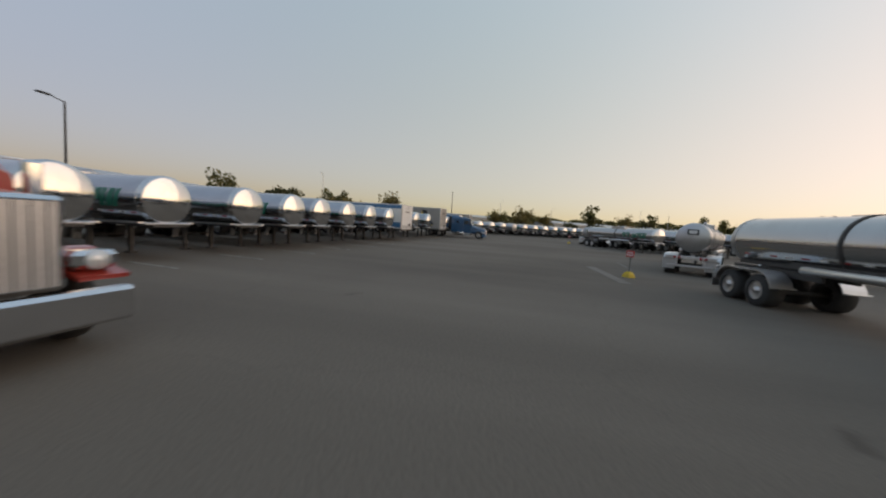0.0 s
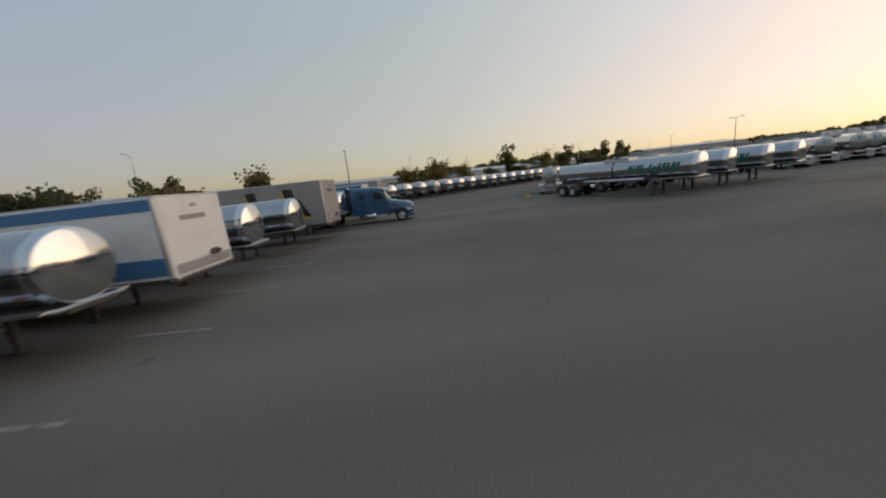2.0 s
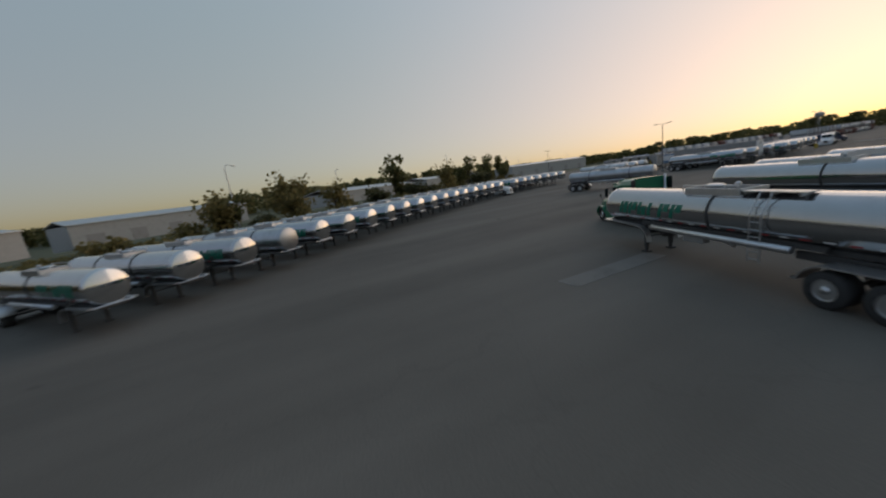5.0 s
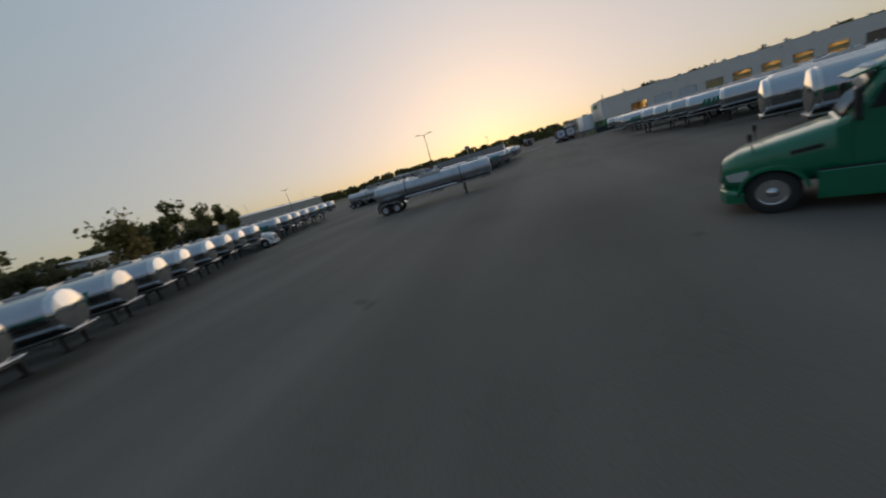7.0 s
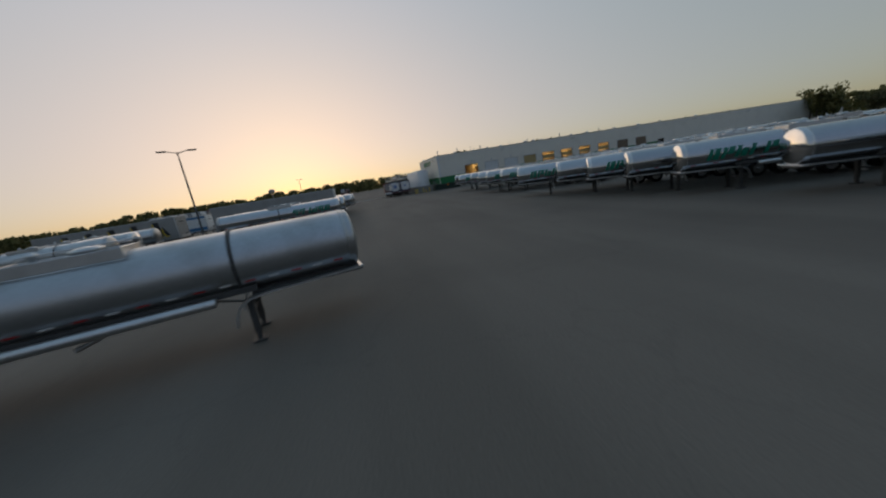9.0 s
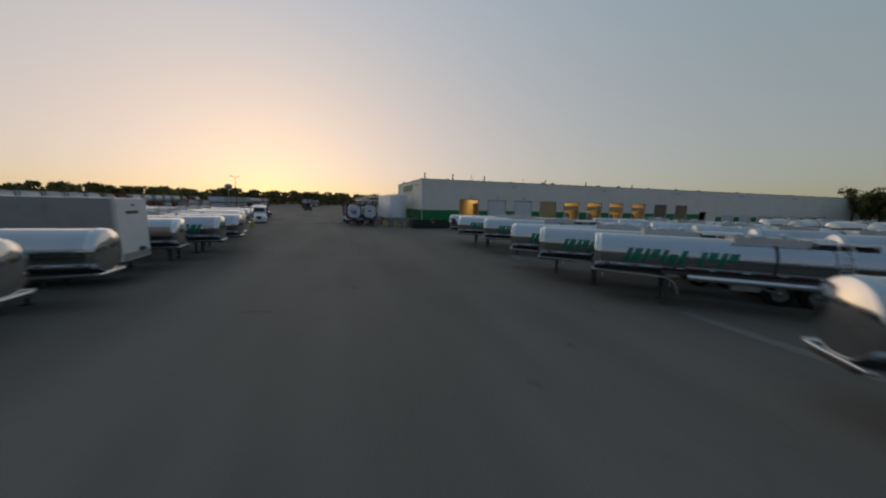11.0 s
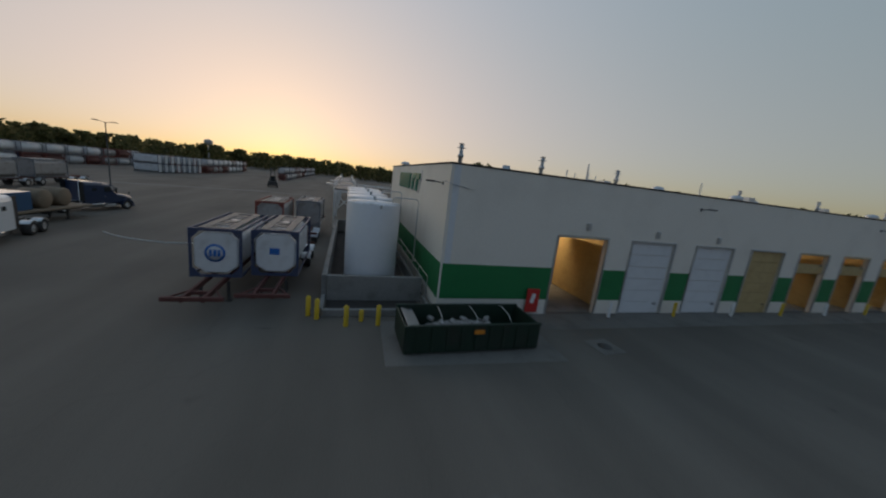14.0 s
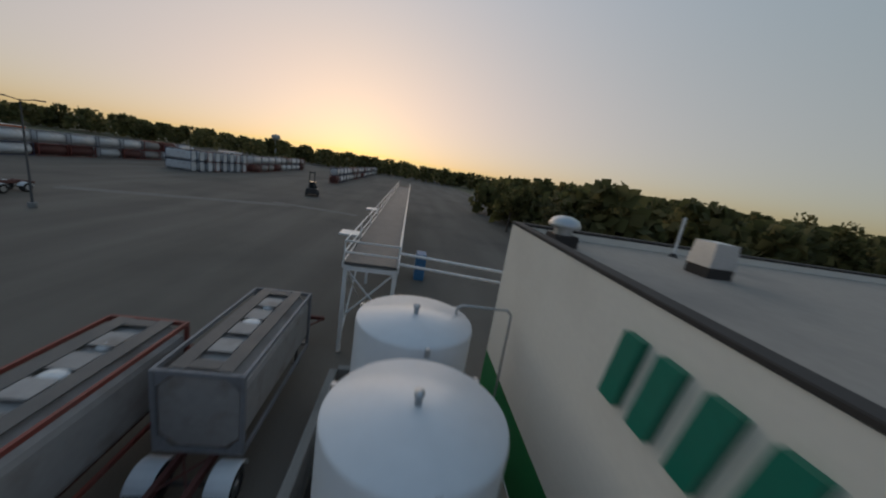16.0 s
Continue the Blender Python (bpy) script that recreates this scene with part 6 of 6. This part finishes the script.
warning_sign(47.6, -113.5, 30)
warning_sign(6.9, -110.7, 35)
solid("barrel", Shape().lathe([(0, 0.28), (0.04, 0.3), (0.3, 0.3), (0.32, 0.31), (0.34, 0.3), (0.6, 0.3), (0.62, 0.31), (0.64, 0.3), (0.88, 0.3), (0.9, 0.27), (0.88, 0.0)], (-26.6, -0.2, 0), (-26.6, -0.2, 1), 20), "yellow", "dull yellow steel drum beside a parked trailer", "drum")


def lamp_pole(x, y, h, heads, a=0):
    t = thing("street_lamp", "tall dark lamp pole with short arms", "street lamp", "lamp poles", at=place(x, y, a))
    part("pole", Shape().lathe([(0, 0.2), (0.5, 0.2), (0.52, 0.11), (h, 0.06)], (0, 0, 0), (0, 0, 1), 14), "frame", t)
    part("foot", Shape().lathe([(0, 0.34), (0.5, 0.34), (0.55, 0.3)], (0, 0, 0), (0, 0, 1), 16), "concrete", t)
    for s in heads:
        part("arm", Shape().rod((0, 0, h - 0.1), (s * 0.9, 0, h + 0.12), 0.04, 8), "frame", t)
        part("lamp_head", Shape().box((s * 1.25, 0, h + 0.12), (0.8, 0.32, 0.12), ch=0.04), "frame", t)


def street_lamp(x, y, h, a):
    t = thing("street_lamp", "slender roadside lamp with a curved arm", "street lamp", "road lamps", at=place(x, y, a))
    part("pole", Shape().lathe([(0, 0.12), (h, 0.06)], (0, 0, 0), (0, 0, 1), 10), "galv", t)
    part("arm", Shape().pipe([(0, 0, h), (0.5, 0, h + 0.45), (1.3, 0, h + 0.6), (2.4, 0, h + 0.55)], 0.04, 8), "galv", t)
    part("lamp_head", Shape().box((2.7, 0, h + 0.53), (0.7, 0.24, 0.12), ch=0.04), "galv", t)


lamp_pole(-36.9, -44.9, 9.9, (-1, 1), 20)
lamp_pole(-40.8, 48.3, 10.2, (-1, 1), 60)
lamp_pole(46.9, -152.0, 9.0, (1,), 10)
lamp_pole(-14.3, -135.3, 9.3, (1,), 10)
lamp_pole(-108.0, -8.0, 11.0, (-1, 1), 0)
for x, y, h, a in ((-16.5, -172.0, 12.4, 20), (-48, -125.7, 10.3, 160), (-84, -72, 11.5, 160), (-94, -58, 11.5, 160), (-66, -108, 9.5, 160), (-130, -14, 11, 160), (-150, 10, 11, 160), (-160, 60, 11, 160)):
    street_lamp(x, y, h, a)
lit = thing("roadside_sign", "lit red and white roadside sign on a far pole", "sign", at=place(-3.5, -220, 60))
part("pole", Shape().rod((0, 0, 0), (0, 0, 6), 0.25, 10), "frame", lit)
part("panel", Shape().box((0, 0, 6.4), (5.5, 0.5, 1.7), ch=0.05), "sign_glow", lit, "glowing pink-red panel")
part("upper_box", Shape().box((-2.0, 0, 7.7), (1.6, 0.5, 1.0), ch=0.05), "frame", lit)


# ---- water tower and forklift far off ----
wtw = thing("water_tower", "small water tower above far trees", "water tower", at=place(-100, 262, 0))
part("bowl", Shape().lathe([(12.5, 0.5), (13.2, 2.4), (14.6, 3.0), (16.0, 2.4), (16.8, 0.0)], (0, 0, 0), (0, 0, 1), 20), "far_wall", wtw)
part("stem", Shape().rod((0, 0, 0), (0, 0, 12.6), 0.6, 12), "far_wall", wtw)
fl = thing("container_handler", "dark container handler with a raised mast", "forklift", at=place(-25.7, 90, 10))
part("body", Shape().box((0, 0, 1.1), (2.4, 4.2, 1.2), ch=0.15).box((0, 1.2, 1.9), (2.0, 1.4, 0.5), ch=0.1), "frame", fl)
part("cab", Shape().box((0, 0, 2.4), (1.4, 1.5, 1.4), ch=0.08), "glass", fl)
part("mast", Shape().box((-0.5, -2.2, 2.9), (0.2, 0.25, 5.2)).box((0.5, -2.2, 2.9), (0.2, 0.25, 5.2)).box((0, -2.2, 5.2), (1.2, 0.2, 0.2)), "frame", fl)
for sx in (-1, 1):
    for y in (-1.3, 1.4):
        part("wheel", Shape().lathe([(0, 0.3), (0.04, 0.55), (0.3, 0.55), (0.34, 0.3)], (sx * 1.0, y, 0.55), (sx * 9, y, 0.55), 18), "rubber", fl)


# ---- far sheds and the raised road ----
for x, y, a, w, d, h in ((-128, -88, 125, 46, 16, 5.5), (-165, -32, 120, 60, 18, 6), (-112, -150, 125, 40, 16, 6), (-60, -185, 150, 60, 16, 6), (-185, 60, 90, 70, 20, 7), (20, -195, 8, 70, 18, 6)):
    sh = thing("shed", "long pale industrial shed with a low roof", "building", "far sheds", at=place(x, y, a))
    part("wall", Shape().box((0, 0, h / 2), (w, d, h)), "far_wall", sh)
    part("roof", Shape().prism([(-d / 2 - 0.3, h), (0, h + 1.2), (d / 2 + 0.3, h), (d / 2 + 0.3, h + 0.15), (0, h + 1.4), (-d / 2 - 0.3, h + 0.15)], "x", -w / 2 - 0.3, w / 2 + 0.3), "galv", sh)
    for i in range(5):
        part("bay_door", Shape().box((-w / 2 + (i + 0.5) * w / 5, -d / 2 - 0.02, 1.8), (3.2, 0.06, 3.6)), "van_grey", sh)
solid("embankment", Shape().prism([(-86, 0.0), (-78, 2.2), (-66, 2.2), (-58, 0.0)], "y", -150, 40), "grass", "weedy bank west of the yard", "bank", kind="structure", at=pose(-43.3, -30.6, -0.04, 0, 0, 35.3))


# ---- trees ----
def tree_model(name, seed, height, spread, leaf, label, gaps=0.0, n=1500, size=0.36):
    g = random.Random(seed)
    t = thing(name, label, "tree", "trees")
    wood = Shape()
    tips = []
    wood.lathe([(0, 0.05 * height * 0.5), (height * 0.25, 0.03 * height * 0.5), (height * 0.55, 0.018 * height * 0.5)], (0, 0, 0), (g.uniform(-0.5, 0.5) * 0.2, 0, 9), 8)
    for i in range(11):
        a = g.uniform(0, math.tau)
        z0 = height * g.uniform(0.18, 0.55)
        z1 = min(height * 0.97, z0 + height * g.uniform(0.2, 0.48))
        rr = spread * g.uniform(0.3, 0.95)
        tip = (rr * math.cos(a), rr * math.sin(a), z1)
        mid = (rr * 0.45 * math.cos(a + 0.2), rr * 0.45 * math.sin(a + 0.2), z0 + (z1 - z0) * 0.6)
        wood.rod((0, 0, z0), mid, 0.012 * height * 0.5, 5).rod(mid, tip, 0.006 * height * 0.5, 5)
        tips += [tip, mid, tuple((p + q) / 2 for p, q in zip(tip, mid))]
    part("trunk", wood, "bark", t)
    crown = Shape()
    clumps = [(Vector(p), g.uniform(0.7, 1.35) * spread * 0.36) for p in tips if g.random() > gaps]
    for i in range(n):
        c, rad = clumps[i % len(clumps)]
        d = Vector((g.gauss(0, 1), g.gauss(0, 1), g.gauss(0, 0.8))).normalized() * rad * g.random() ** 0.4
        p = c + d
        s = size * g.uniform(0.6, 1.5)
        u = Vector((g.gauss(0, 1), g.gauss(0, 1), g.gauss(0, 1))).normalized()
        w = u.orthogonal().normalized()
        v = u.cross(w)
        q = [p + w * s * g.uniform(0.7, 1.1), p + v * s * g.uniform(0.6, 1.0), p - w * s * g.uniform(0.7, 1.1), p - v * s * g.uniform(0.6, 1.0)]
        crown.add(q, [(0, 1, 2, 3)])
    part("crown", crown, leaf, t)
    return t


TREES = [tree_model("tree", 1, 10.0, 4.2, "leaf_autumn", "leafy tree with turning yellow-green leaves", 0.25, 1100, 0.32),
         tree_model("tree", 2, 11.0, 3.8, "leaf", "tall leafy tree with an uneven crown", 0.1),
         tree_model("tree", 3, 8.0, 4.0, "leaf_dark", "dark rounded tree with dense leaves", 0.0),
         tree_model("tree", 4, 12.0, 3.6, "leaf", "thin open-crowned tree with gaps", 0.45, 900),
         tree_model("tree", 5, 5.0, 3.4, "leaf_autumn", "broad low bush of dry scrub", 0.15, 900, 0.3)]


def grow(i, x, y, s=1.0):
    m = place(x, y, rng.uniform(0, 360), -0.05) @ Matrix.Diagonal((s, s, s * rng.uniform(0.9, 1.1), 1))
    ob = TREES[i]
    if ob.name not in used:
        used.add(ob.name)
        ob.matrix_basis = m
    else:
        c = copy_thing(ob, Matrix())
        c.matrix_basis = m


grow(0, -21.0, -153.5, 1.06)
grow(4, -15.5, -152.5, 0.9)
grow(4, -9.3, -159.3, 1.25)
grow(1, -11.6, -165.0, 0.75)
grow(4, -3.0, -160.0, 1.1)
grow(2, 6.0, -166.0, 0.8)
for i in range(48):
    u, v = -110 + rng.uniform(-5, 5), -165 + i * 4.4
    grow(rng.choice((0, 4, 4, 1, 2, 4)), 0.816 * u - 0.578 * v, 0.578 * u + 0.816 * v, rng.uniform(0.4, 0.78))
    for k in range(1 if i % 3 else 2):
        u, v = -105 + rng.uniform(-4, 2), -165 + (i + rng.random()) * 4.4
        grow(4, 0.816 * u - 0.578 * v, 0.578 * u + 0.816 * v, rng.uniform(0.35, 0.6))
for x, y, k, s in ((-73.5, -93.2, 3, 1.0), (-72.9, -72.1, 3, 0.82), (-80, -70, 1, 0.8), (-130, -18, 1, 1.1), (-66, -82, 0, 0.9), (-120, -34, 1, 1.1), (-54, -118, 0, 0.95), (-44, -127, 0, 0.8), (-14, -168, 2, 0.9), (0, -172, 2, 1.0), (12, -176, 1, 0.8)):
    grow(k, x, y, s)
# woods north of the building
for i in range(34):
    grow(rng.choice((1, 2, 2, 0, 2)), rng.uniform(16, 130), rng.uniform(60, 100), rng.uniform(0.75, 1.05))
for i in range(16):
    grow(rng.choice((1, 2, 3)), rng.uniform(122, 150), rng.uniform(-30, 45), rng.uniform(0.7, 1.0))


def woods(name, spots, label):
    """A far belt of woods: many leaf clumps in one mesh."""
    g = random.Random(name)
    s = Shape()
    for x, y, h, w in spots:
        for i in range(150):
            a, rr, z = g.uniform(0, math.tau), w * g.random() ** 0.5, h * (0.08 + 0.92 * g.random() ** 0.8)
            rr *= 1.1 - 0.6 * (z / h) ** 2
            p = Vector((x + rr * math.cos(a), y + rr * math.sin(a), z))
            u = Vector((g.gauss(0, 1), g.gauss(0, 1), g.gauss(0, 1))).normalized()
            q, v = u.orthogonal().normalized(), u.cross(u.orthogonal().normalized())
            k = g.uniform(0.7, 1.5)
            s.add([p + q * k, p + v * k, p - q * k, p - v * k], [(0, 1, 2, 3)])
    return solid(name, s, "leaf", label, "woods", kind="stuff")


spots = []
for i in range(640):
    a = radians(i * 360 / 640 + rng.uniform(-1, 1))
    d = rng.uniform(255, 330)
    x, y = -10 + d * math.cos(a), 10 + d * math.sin(a)
    spots.append((x, y, (rng.uniform(9, 13) if x > -200 else rng.uniform(11, 16) if y < 60 else rng.uniform(6.5, 10)) if y > -150 else rng.uniform(5.5, 9), rng.uniform(5, 9)))
near_spots = []
for i in range(150):
    near_spots.append((rng.uniform(16, 200), rng.uniform(58, 120), rng.uniform(8.0, 12.0), rng.uniform(3, 6)))
woods("near_woods", near_spots, "dense belt of olive trees behind the building")
woods("far_woods", spots, "dark belt of far trees along the horizon")
